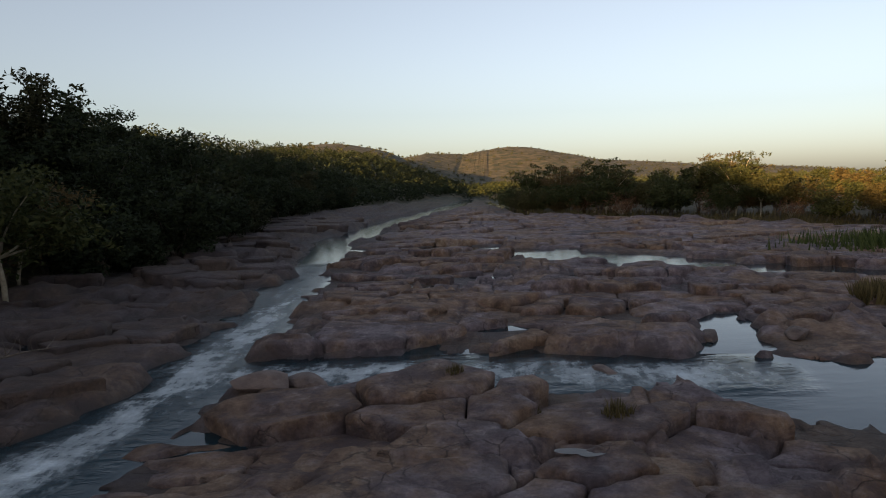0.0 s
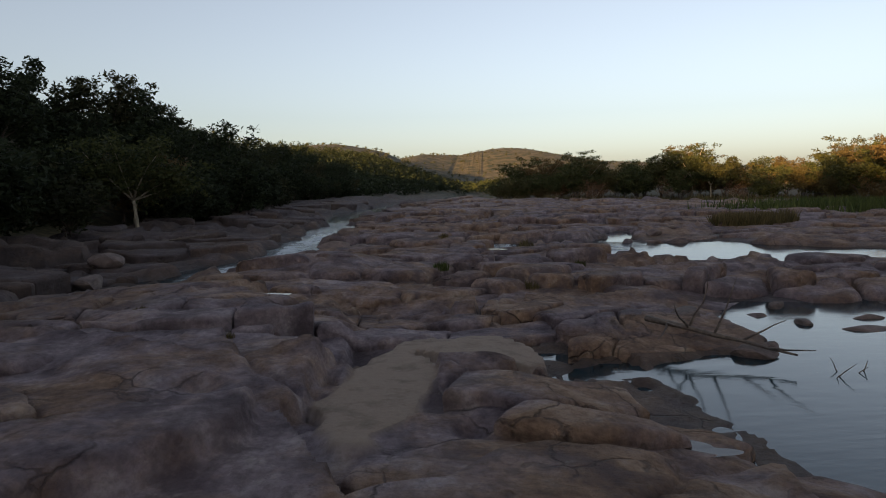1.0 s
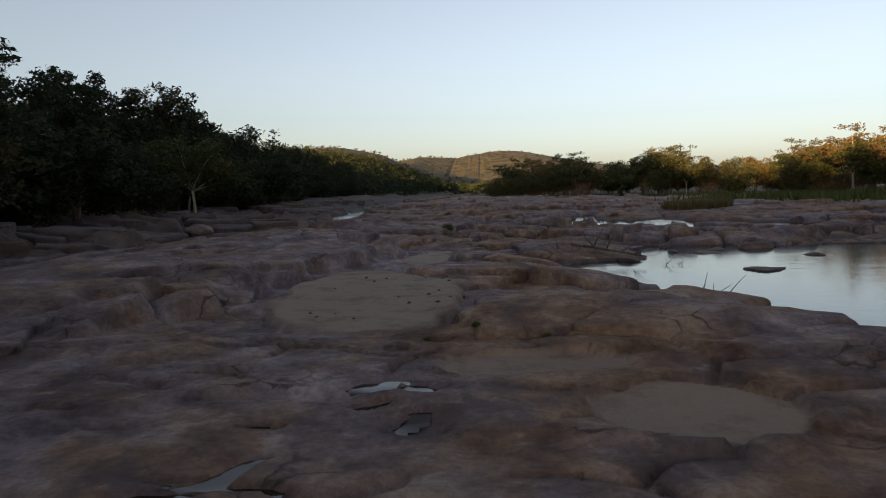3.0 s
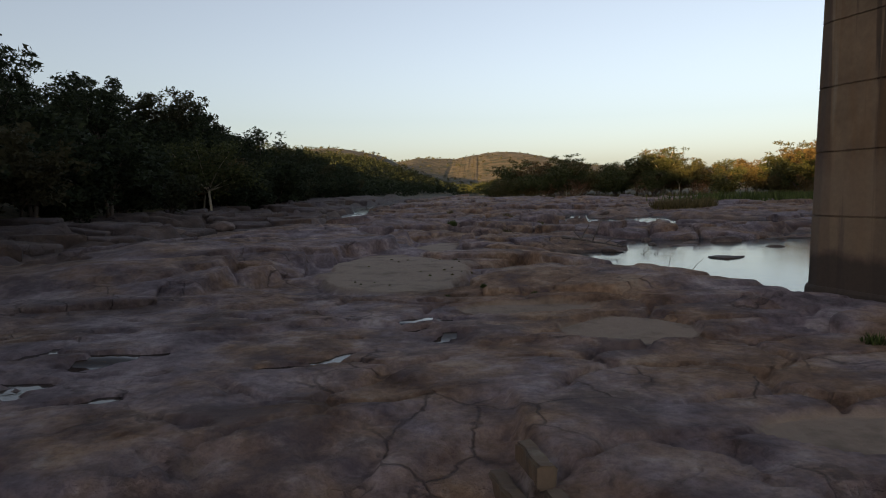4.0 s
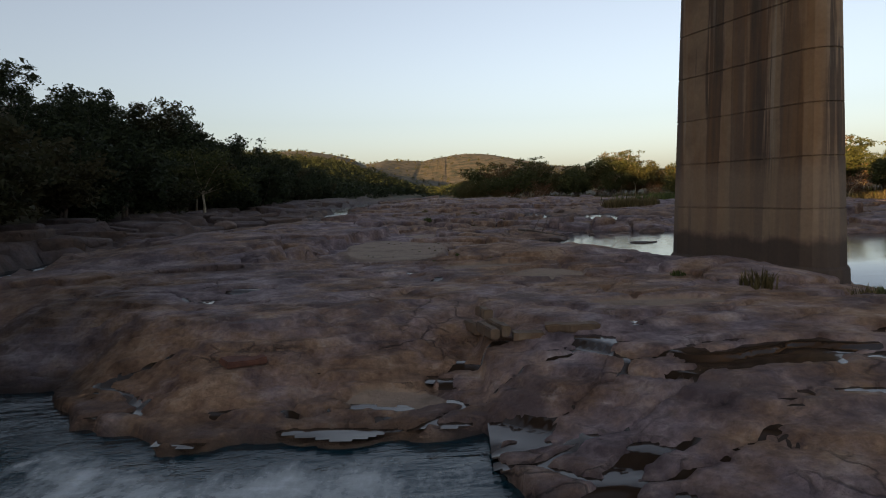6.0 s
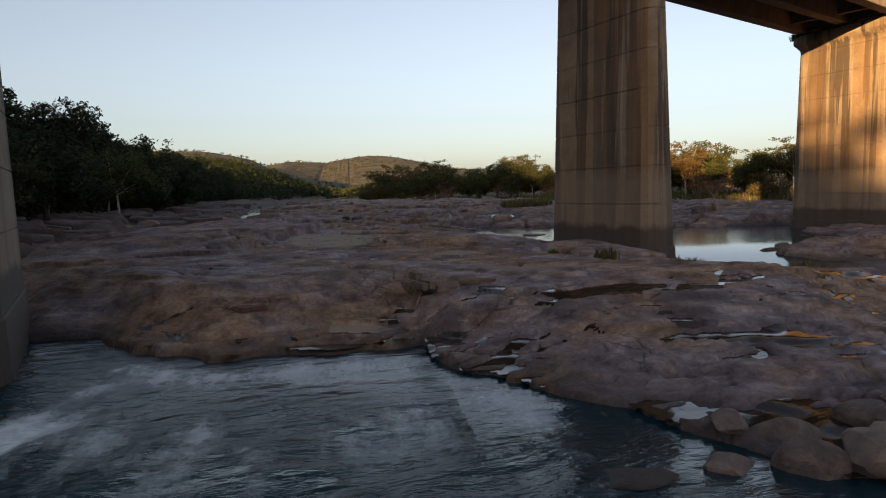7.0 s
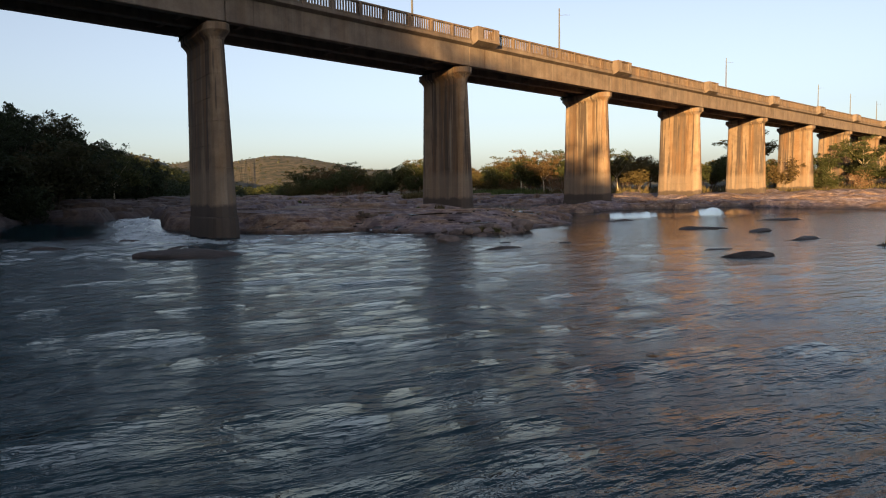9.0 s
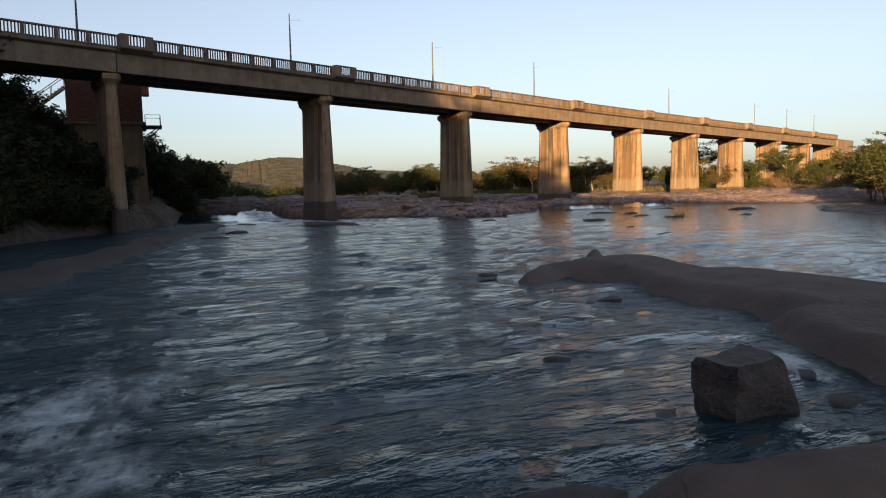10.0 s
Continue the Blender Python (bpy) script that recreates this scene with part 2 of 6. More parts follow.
def land(x, y):
    """Height of the ground, with masks for sand, soil and the bare bank."""
    # bedrock shelf, jointed into slabs and worn into ledges
    wx = x + 1.1 * fbm(x / 5.0, y / 5.0, 11, 2) + 0.16 * fbm(x / 0.9, y / 0.9, 13, 3)
    wy = y + 1.1 * fbm(x / 5.0, y / 5.0, 15, 2) + 0.16 * fbm(x / 0.9, y / 0.9, 17, 3)
    ca, sa = math.cos(0.42), math.sin(0.42)
    rx, ry = wx * ca + wy * sa, -wx * sa + wy * ca
    f1, f2, rid, ox, oy = cells(rx / 6.0, ry / 3.1, 21)
    e = (f2 - f1) * 3.1
    g1, g2, gid, px, py = cells(rx / 2.1 + 3.3, ry / 1.35, 25)
    ge = (g2 - g1) * 1.35
    k1, k2, kid, qx, qy = cells(rx / 0.75 + 1.7, ry / 0.6, 29)
    ke = (k2 - k1) * 0.6
    openj = sstep(-0.25, 0.35, fbm(x / 6.0, y / 6.0, 31, 2))
    rough = sstep(-0.30, 0.30, fbm(x / 8.0, y / 8.0, 35, 2))
    crumb = sstep(0.05, 0.45, fbm(x / 5.0, y / 5.0, 38, 2)) * rough
    upstream = sstep(-27, 6, y)
    tall = 0.60 + 1.05 * upstream
    z = shelf(x, y)
    z = z + tall * ((rid - 0.5) * 0.42 + ox * 0.16 + oy * 0.20)
    z = z + tall * rough * ((gid - 0.5) * 0.30 + px * 0.10 + py * 0.12)
    z = z + crumb * tall * (kid - 0.5) * 0.16
    z = z + 0.07 * fbm(x / 1.7, y / 1.7, 5, 4)
    # ledges
    st = 0.17 + 0.0 * z
    q = z / st + 0.8 * fbm(x / 4.5, y / 4.5, 19, 3)
    fr = q - np.floor(q)
    ledged = (np.floor(q) + sstep(0.55, 0.95, fr)) - 0.8 * fbm(x / 4.5, y / 4.5, 19, 3)
    led = (0.35 + 0.5 * sstep(-0.1, 0.4, fbm(x / 10.0, y / 10.0, 55, 2)))
    z = z * (1 - led) + ledged * st * led
    # open joints
    z = z - (0.14 + 0.50 * upstream) * openj * (1 - sstep(0.02, 0.17, e))
    z = z - rough * (0.07 + 0.16 * upstream) * (1 - sstep(0.02, 0.13, ge)) * sstep(0.2, 0.6, hash2(np.floor(rx / 2.1 * 1.5), np.floor(ry / 1.35 * 1.5), 77) + 0.3)
    z = z - crumb * 0.08 * (1 - sstep(0.0, 0.07, ke))
    z = z + 0.022 * fbm(x / 0.40, y / 0.40, 8, 3)
    # potholes
    h1, _, hid, _, _ = cells(x / 2.0, y / 2.0, 51)
    z = z - 0.16 * (hid > 0.62) * (1 - sstep(0.05, 0.05 + 0.14 * hid, h1))
    z = z - (0.06 + 0.20 * upstream)
    sand = sand_patch(x, y)
    z = z * (1 - sand) + sand * (shelf(x, y) - 0.08 + 0.05 * fbm(x / 2.5, y / 2.5, 63, 2))
    hollow = basin(x, y)
    z = z - 0.34 * hollow * sstep(-13.7, -12.1, y)
    left = np.interp(y, LEFT_Y, LEFT_X)
    right = np.interp(y, RIGHT_Y, RIGHT_X)
    ledge = sstep(12.5, 2.0, x - left) * sstep(-14, 2, y)
    z = z + ledge * (0.7 * (gid - 0.4) + 0.6 * (rid - 0.5))
    # banks and hills close by
    wob = 2.0 * fbm(x / 11, y / 11, 81, 3)
    dl = left - x + wob
    dr = x - right + wob
    soil_l, soil_r = sstep(-1.0, 2.5, dl), sstep(-1.5, 3.0, dr)
    slope = np.interp(y, [-200, -40, -12, 20, 42, 58, 90, 160, 400], [0.50, 0.55, 0.58, 0.56, 0.52, 0.32, 0.22, 0.26, 0.30])
    z_l = 1.2 + 2.4 * sstep(0, 9, dl) + np.clip(dl - 6, 0, 65) * slope + 0.5 * fbm(x / 7, y / 7, 85, 3)
    # an unseen ridge added downstream to hide the low sun from the river
    toward, across = -0.50 * x - 0.866 * y, 0.866 * x - 0.50 * y
    z_l = np.maximum(z_l, np.interp(across, [8, 16, 26, 36, 48], [26, 19.5, 11, 8, 0]) * np.exp(-((toward - 140) / 30) ** 2) + 0.8 * fbm(x / 9, y / 9, 83, 3))
    # an unseen shoulder added beside the bridge end to shade the grove
    z_l = np.maximum(z_l, 32.0 * np.exp(-((x + 68) / 26) ** 2 - ((y + 16) / 42) ** 2))
    z_r = 0.5 + 1.2 * sstep(0, 12, dr) + np.clip(dr - 10, 0, 160) * 0.018 + 0.35 * fbm(x / 7, y / 7, 88, 3)
    z = np.where(soil_l > 0, z * (1 - soil_l) + z_l * soil_l, z)
    z = np.where(soil_r > 0, z * (1 - soil_r) + z_r * soil_r, z)
    soil = np.maximum(soil_l, soil_r)
    worn = flat_zone(x, y) * (1 - soil) * (1 - sand)
    z = z * (1 - worn) + worn * (worn_level(x, y) + 0.022 * fbm(x / 0.9, y / 0.7, 235, 3) + 0.008 * fbm(x / 0.22, y / 0.22, 237, 2) - worn_pits(x, y))
    # water carves the rock
    d = river_sdf(x, y)
    wl = water_level(x, y)
    cut = sstep(0.45 - 0.35 * worn, -0.75 + 0.55 * worn, d) * (1 - soil_l) * (1 - soil_r)
    z = z * (1 - cut) + np.minimum(z, wl - 0.55 + 0.18 * fbm(x / 1.5, y / 1.5, 91, 3)) * cut
    z = np.where((d > 0.5) & (soil < 0.5) & (worn < 0.5), np.maximum(z, wl + 0.02 + 0.1 * fbm(x / 2.2, y / 2.2, 93, 2)), z)
    spur = capsule(x + 0.8 * fbm(x / 4, y / 4, 66, 2), y, (-22.8, -77, -19.2, -36, 1.5))
    z = np.where(spur < 1.0, np.maximum(z, -0.75 + 0.74 * (1 - sstep(-0.7, 0.5, spur)) + 0.12 * fbm(x / 2.0, y / 2.0, 68, 3)), z)
    bar = np.where((y < -70) & (y > -102), bar_height(x, y), -9)
    barmask = sstep(-0.55, -0.15, bar - wl)
    z = np.maximum(z, bar)

    def hill(cx, cy, ax, ay, h):
        return h * np.exp(-(((x - cx) / ax) ** 2 + ((y - cy) / ay) ** 2))
    far = sstep(180, 520, y)
    z = z + far * (hill(-205, 850, 110, 220, 29) + hill(25, 1500, 200, 330, 63) + hill(420, 1700, 420, 380, 44) + hill(-620, 1400, 420, 420, 60))
    z = z + sstep(200, 700, np.hypot(x, y)) * (5 + 5 * fbm(x / 160, y / 160, 95, 3))
    return z, np.maximum(sand, barmask * 0.4), soil, d, barmask


# ------------------------------------------------------------------ materials
def mat(name):
    m = bpy.data.materials.new(name)
    m.use_nodes = True
    nt = m.node_tree
    return m, nt, nt.nodes["Principled BSDF"]


def node(nt, kind, **inputs):
    n = nt.nodes.new(kind)
    for k, v in inputs.items():
        n.inputs[k].default_value = v
    return n


def noise_tex(nt, scale, detail=5.0, rough=0.55, coords=None):
    n = node(nt, "ShaderNodeTexNoise", Scale=scale, Detail=detail, Roughness=rough)
    if coords is not None:
        nt.links.new(coords, n.inputs["Vector"])
    return n.outputs["Fac"]


def ramp(nt, fac, stops):
    r = nt.nodes.new("ShaderNodeValToRGB")
    while len(r.color_ramp.elements) < len(stops):
        r.color_ramp.elements.new(0.5)
    for el, (p, c) in zip(r.color_ramp.elements, stops):
        el.position, el.color = p, (*c, 1)
    nt.links.new(fac, r.inputs[0])
    return r.outputs[0]


def mix(nt, fac, a, b, kind='MIX'):
    n = nt.nodes.new("ShaderNodeMix")
    n.data_type, n.blend_type = 'RGBA', kind
    for sock, v in ((n.inputs[0], fac), (n.inputs[6], a), (n.inputs[7], b)):
        if isinstance(v, (int, float)):
            sock.default_value = v
        elif isinstance(v, tuple):
            sock.default_value = (*v, 1)
        else:
            nt.links.new(v, sock)
    return n.outputs[2]


def calc(nt, op, a, b=0.0, clamp=False):
    n = nt.nodes.new("ShaderNodeMath")
    n.operation, n.use_clamp = op, clamp
    for sock, v in ((n.inputs[0], a), (n.inputs[1], b)):
        if isinstance(v, (int, float)):
            sock.default_value = v
        else:
            nt.links.new(v, sock)
    return n.outputs[0]


def bump(nt, bsdf, height, strength, dist, before=None):
    b = node(nt, "ShaderNodeBump", Strength=strength, Distance=dist)
    nt.links.new(height, b.inputs["Height"])
    if before is not None:
        nt.links.new(before, b.inputs["Normal"])
    nt.links.new(b.outputs[0], bsdf.inputs["Normal"])
    return b.outputs[0]


def position(nt):
    return nt.nodes.new("ShaderNodeNewGeometry").outputs["Position"]


def scaled(nt, vec, s):
    n = nt.nodes.new("ShaderNodeMapping")
    n.inputs["Scale"].default_value = s
    nt.links.new(vec, n.inputs["Vector"])
    return n.outputs[0]


def attribute(nt, name):
    a = nt.nodes.new("ShaderNodeAttribute")
    a.attribute_name = name
    return a.outputs["Fac"]


def rock_look(nt, p, each=None):
    """Colour and relief of the weathered bedrock: violet-grey and rust-brown skin, joints, pits."""
    big = noise_tex(nt, 0.20, 4, 0.6, p)
    mid = noise_tex(nt, 1.3, 6, 0.62, p)
    fine = noise_tex(nt, 9.0, 6, 0.72, p)
    tone = mid
    if each is not None:
        tone = calc(nt, 'ADD', mid, calc(nt, 'MULTIPLY', calc(nt, 'SUBTRACT', each, 0.5), 0.22))
    rock = ramp(nt, tone, [(0.30, (0.100, 0.077, 0.086)), (0.43, (0.210, 0.164, 0.178)), (0.56, (0.325, 0.260, 0.272)), (0.70, (0.49, 0.41, 0.41))])
    warm = ramp(nt, tone, [(0.30, (0.115, 0.066, 0.042)), (0.45, (0.250, 0.152, 0.098)), (0.58, (0.375, 0.244, 0.162)), (0.72, (0.49, 0.36, 0.26))])
    patch = noise_tex(nt, 0.62, 6, 0.7, p)
    rock = mix(nt, ramp(nt, calc(nt, 'ADD', calc(nt, 'MULTIPLY', big, 0.55), calc(nt, 'MULTIPLY', patch, 0.45)), [(0.44, (0, 0, 0)), (0.55, (1, 1, 1))]), rock, warm)
    rock = mix(nt, 0.58, rock, ramp(nt, fine, [(0.36, (0.42, 0.41, 0.41)), (0.58, (1.0, 1.0, 1.0))]), 'MULTIPLY')
    algae = ramp(nt, noise_tex(nt, 0.55, 6, 0.68, calc_shift(nt, p)), [(0.52, (0, 0, 0)), (0.62, (1, 1, 1))])
    rock = mix(nt, calc(nt, 'MULTIPLY', algae, 0.72), rock, (0.100, 0.074, 0.078))
    pale = ramp(nt, noise_tex(nt, 2.6, 6, 0.7, p), [(0.60, (0, 0, 0)), (0.74, (1, 1, 1))])
    rock = mix(nt, calc(nt, 'MULTIPLY', pale, 0.55), rock, (0.46, 0.39, 0.35))
    # shade of the wooded left bank painted into the rock, growing towards -x
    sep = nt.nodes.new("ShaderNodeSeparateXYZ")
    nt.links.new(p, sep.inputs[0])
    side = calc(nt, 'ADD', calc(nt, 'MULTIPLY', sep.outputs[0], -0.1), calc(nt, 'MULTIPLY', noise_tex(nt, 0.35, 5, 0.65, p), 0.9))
    painted_dark = calc(nt, 'MULTIPLY', calc(nt, 'SUBTRACT', side, 0.92), 0.95, True)
    # the rock upstream is darkened as well
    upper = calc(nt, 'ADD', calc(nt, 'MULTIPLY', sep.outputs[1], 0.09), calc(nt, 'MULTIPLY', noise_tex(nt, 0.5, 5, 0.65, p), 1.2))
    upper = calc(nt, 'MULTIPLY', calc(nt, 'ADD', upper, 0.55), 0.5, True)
    painted_dark = calc(nt, 'MAXIMUM', painted_dark, calc(nt, 'MULTIPLY', upper, 0.34))
    rock = mix(nt, calc(nt, 'MULTIPLY', painted_dark, 0.80), rock, (0.056, 0.043, 0.040))
    # hairline joints, solution pits and a rough weathered skin
    wn = node(nt, "ShaderNodeTexNoise", Scale=1.1, Detail=5.0)
    nt.links.new(p, wn.inputs["Vector"])
    shift = nt.nodes.new("ShaderNodeVectorMath")
    shift.operation = 'ADD'
    nt.links.new(p, shift.inputs[0])
    nt.links.new(wn.outputs["Color"], shift.inputs[1])
    vor = node(nt, "ShaderNodeTexVoronoi", Scale=0.85)
    vor.feature = 'DISTANCE_TO_EDGE'
    nt.links.new(shift.outputs[0], vor.inputs["Vector"])
    crack = ramp(nt, vor.outputs["Distance"], [(0.003, (0, 0, 0)), (0.024, (1, 1, 1))])
    some = ramp(nt, noise_tex(nt, 0.45, 3, 0.5, p), [(0.51, (1, 1, 1)), (0.61, (0, 0, 0))])
    crack = calc(nt, 'MAXIMUM', crack, some)
    hole = node(nt, "ShaderNodeTexVoronoi", Scale=2.6)
    nt.links.new(shift.outputs[0], hole.inputs["Vector"])
    pit = ramp(nt, hole.outputs["Distance"], [(0.10, (0, 0, 0)), (0.22, (1, 1, 1))])
    pit = calc(nt, 'MAXIMUM', pit, ramp(nt, noise_tex(nt, 0.7, 4, 0.6, p), [(0.50, (1, 1, 1)), (0.60, (0, 0, 0))]))
    grime = calc(nt, 'SUBTRACT', 1.0, calc(nt, 'MULTIPLY', crack, calc(nt, 'ADD', calc(nt, 'MULTIPLY', pit, 0.5), 0.5)))
    rock = mix(nt, calc(nt, 'MULTIPLY', grime, 0.6), rock, (0.055, 0.041, 0.037))
    ridged = calc(nt, 'ABSOLUTE', calc(nt, 'SUBTRACT', noise_tex(nt, 1.9, 6, 0.6, p), 0.5))
    pits = noise_tex(nt, 4.2, 8, 0.78, p)
    h = calc(nt, 'ADD', calc(nt, 'MULTIPLY', pits, 0.55), calc(nt, 'MULTIPLY', fine, 0.2))
    h = calc(nt, 'SUBTRACT', h, calc(nt, 'MULTIPLY', ridged, 1.1))
    h = calc(nt, 'ADD', h, calc(nt, 'ADD', calc(nt, 'MULTIPLY', crack, 0.32), calc(nt, 'MULTIPLY', pit, 0.32)))
    return rock, h, mid, fine


def make_ground():
    m, nt, b = mat("riverbed_rock_and_soil")
    p = position(nt)
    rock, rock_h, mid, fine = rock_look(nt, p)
    wet = attribute(nt, "wet")
    sand = attribute(nt, "sand")
    soil = attribute(nt, "soil")
    bar = attribute(nt, "bar")
    # wet also carries the shade painted on the left spur
    rock = mix(nt, calc(nt, 'MULTIPLY', wet, 0.72), rock, (0.035, 0.027, 0.024))
    sandc = mix(nt, fine, (0.225, 0.166, 0.124), (0.32, 0.245, 0.188))
    sandc = mix(nt, ramp(nt, noise_tex(nt, 1.7, 5, 0.65, p), [(0.50, (0, 0, 0)), (0.68, (0.7, 0.7, 0.7))]), sandc, (0.125, 0.092, 0.066))
    col = mix(nt, sand, rock, sandc)
    barc = mix(nt, mid, (0.060, 0.045, 0.040), (0.150, 0.114, 0.098))
    col = mix(nt, bar, col, barc)
    soilc = ramp(nt, mid, [(0.3, (0.025, 0.026, 0.012)), (0.5, (0.06, 0.05, 0.025)), (0.7, (0.13, 0.098, 0.05))])
    dist = ramp(nt, noise_tex(nt, 0.06, 6, 0.7, p), [(0.40, (0.022, 0.028, 0.013)), (0.52, (0.070, 0.058, 0.032)), (0.66, (0.120, 0.094, 0.056))])
    soilc = mix(nt, attribute(nt, "far"), soilc, dist)
    col = mix(nt, soil, col, soilc)
    nt.links.new(col, b.inputs["Base Color"])
    b.inputs["Specular IOR Level"].default_value = 0.3
    rgh = calc(nt, 'SUBTRACT', 0.88, calc(nt, 'MULTIPLY', wet, 0.18))
    nt.links.new(rgh, b.inputs["Roughness"])
    loose = calc(nt, 'ADD', calc(nt, 'MULTIPLY', mid, 0.5), calc(nt, 'MULTIPLY', fine, 0.22))
    cover = calc(nt, 'MAXIMUM', calc(nt, 'MAXIMUM', sand, soil), calc(nt, 'MULTIPLY', bar, 0.6))
    h = calc(nt, 'ADD', calc(nt, 'MULTIPLY', loose, cover), calc(nt, 'MULTIPLY', rock_h, calc(nt, 'SUBTRACT', 1.0, cover)))
    bump(nt, b, h, 1.0, 0.17)
    return m


def make_slab_material():
    m, nt, b = mat("bedrock_slab")
    p = position(nt)
    g = nt.nodes.new("ShaderNodeNewGeometry")
    oi = nt.nodes.new("ShaderNodeObjectInfo")
    each = calc(nt, 'ADD', calc(nt, 'MULTIPLY', g.outputs["Random Per Island"], 0.5), calc(nt, 'MULTIPLY', oi.outputs["Random"], 0.5))
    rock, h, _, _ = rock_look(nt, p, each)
    nt.links.new(rock, b.inputs["Base Color"])
    b.inputs["Roughness"].default_value = 0.84
    b.inputs["Specular IOR Level"].default_value = 0.3
    bump(nt, b, h, 1.0, 0.17)
    return m


def make_water(name="river_water", deep=(0.006, 0.026, 0.036)):
    m, nt, b = mat(name)
    p = position(nt)
    calm = attribute(nt, "calm")
    foam = attribute(nt, "foam")
    turned = nt.nodes.new("ShaderNodeMapping")
    turned.inputs["Rotation"].default_value = (0, 0, -0.18)
    nt.links.new(p, turned.inputs["Vector"])
    pt = turned.outputs[0]
    w0 = noise_tex(nt, 1.0, 3, 0.5, scaled(nt, pt, (0.22, 0.55, 1)))
    w1 = noise_tex(nt, 1.0, 4, 0.5, scaled(nt, pt, (0.8, 2.3, 1)))
    w2 = noise_tex(nt, 1.0, 4, 0.6, scaled(nt, pt, (3.0, 6.5, 1)))
    streak = noise_tex(nt, 1.0, 6, 0.65, scaled(nt, p, (1.2, 0.35, 1)))
    fleck = noise_tex(nt, 2.0, 7, 0.7, p)
    f = calc(nt, 'ADD', calc(nt, 'MULTIPLY', streak, 0.7), calc(nt, 'MULTIPLY', fleck, 0.5))
    lim = calc(nt, 'SUBTRACT', 0.82, calc(nt, 'MULTIPLY', foam, 0.36))
    fm = calc(nt, 'MULTIPLY', calc(nt, 'SUBTRACT', f, lim), 4.0, True)
    fm = calc(nt, 'MULTIPLY', fm, foam, True)
    col = mix(nt, fm, deep, (0.62, 0.68, 0.70))
    nt.links.new(col, b.inputs["Base Color"])
    nt.links.new(calc(nt, 'ADD', calc(nt, 'MULTIPLY', fm, 0.6), 0.08), b.inputs["Roughness"])
    b.inputs["IOR"].default_value = 1.333
    live = calc(nt, 'SUBTRACT', 1.0, calc(nt, 'MULTIPLY', calm, 0.965))
    h = calc(nt, 'ADD', calc(nt, 'ADD', calc(nt, 'MULTIPLY', w1, 1.0), calc(nt, 'MULTIPLY', w2, 0.36)), calc(nt, 'MULTIPLY', w0, 0.55))
    h = calc(nt, 'MULTIPLY', h, live)
    bump(nt, b, h, 1.0, 0.20)
    return m


def make_concrete(name, tint=(1, 1, 1), streaks=1.0):
    m, nt, b = mat(name)
    p = position(nt)
    mid = noise_tex(nt, 0.9, 6, 0.65, p)
    fine = noise_tex(nt, 11, 5, 0.7, p)
    run = noise_tex(nt, 1.0, 5, 0.6, scaled(nt, p, (1.5, 1.5, 0.045)))
    base = ramp(nt, mid, [(0.3, (0.130, 0.103, 0.078)), (0.5, (0.190, 0.152, 0.115)), (0.72, (0.250, 0.205, 0.156))])
    base = mix(nt, 1.0, base, tint, 'MULTIPLY')
    if streaks:
        dark = ramp(nt, run, [(0.53, (0, 0, 0)), (0.565, (1, 1, 1))])
        base = mix(nt, calc(nt, 'MULTIPLY', dark, 0.80 * streaks), base, (0.036, 0.026, 0.022))
        run2 = noise_tex(nt, 1.0, 4, 0.6, scaled(nt, calc_shift(nt, p), (3.6, 3.6, 0.08)))
        pale = ramp(nt, run2, [(0.58, (0, 0, 0)), (0.68, (1, 1, 1))])
        base = mix(nt, calc(nt, 'MULTIPLY', pale, 0.55 * streaks), base, (0.30, 0.265, 0.21))
        broad = ramp(nt, noise_tex(nt, 1.0, 4, 0.6, scaled(nt, calc_shift(nt, p), (0.8, 0.8, 0.03))), [(0.52, (0, 0, 0)), (0.545, (1, 1, 1))])
        base = mix(nt, calc(nt, 'MULTIPLY', broad, 0.66 * streaks), base, (0.060, 0.042, 0.033))
        rust = ramp(nt, noise_tex(nt, 1.0, 4, 0.6, scaled(nt, p, (1.1, 1.1, 0.10))), [(0.48, (0, 0, 0)), (0.66, (1, 1, 1))])
        base = mix(nt, calc(nt, 'MULTIPLY', rust, 0.62 * streaks), base, (0.215, 0.112, 0.042))
    if streaks > 0.9:
        sep = nt.nodes.new("ShaderNodeSeparateXYZ")
        nt.links.new(p, sep.inputs[0])
        lvl = calc(nt, 'ADD', sep.outputs[2], calc(nt, 'MULTIPLY', noise_tex(nt, 0.8, 4, 0.6, p), 0.7))
        silt = ramp(nt, calc(nt, 'MULTIPLY', lvl, 0.1), [(0.36, (1, 1, 1)), (0.42, (0, 0, 0))])
        base = mix(nt, calc(nt, 'MULTIPLY', silt, 0.5), base, (0.24, 0.182, 0.132))
        mud = ramp(nt, calc(nt, 'MULTIPLY', lvl, 0.1), [(0.19, (1, 1, 1)), (0.21, (0, 0, 0))])
        base = mix(nt, calc(nt, 'MULTIPLY', mud, 0.85), base, (0.045, 0.033, 0.028))
    base = mix(nt, 0.35, base, ramp(nt, fine, [(0.3, (0.5, 0.5, 0.5)), (0.7, (1, 1, 1))]), 'MULTIPLY')
    nt.links.new(base, b.inputs["Base Color"])
    b.inputs["Roughness"].default_value = 0.85
    bump(nt, b, calc(nt, 'ADD', mid, calc(nt, 'MULTIPLY', fine, 0.3)), 0.35, 0.05)
    return m


def calc_shift(nt, p):
    n = nt.nodes.new("ShaderNodeMapping")
    n.inputs["Location"].default_value = (31.7, 12.3, 4.0)
    nt.links.new(p, n.inputs["Vector"])
    return n.outputs[0]


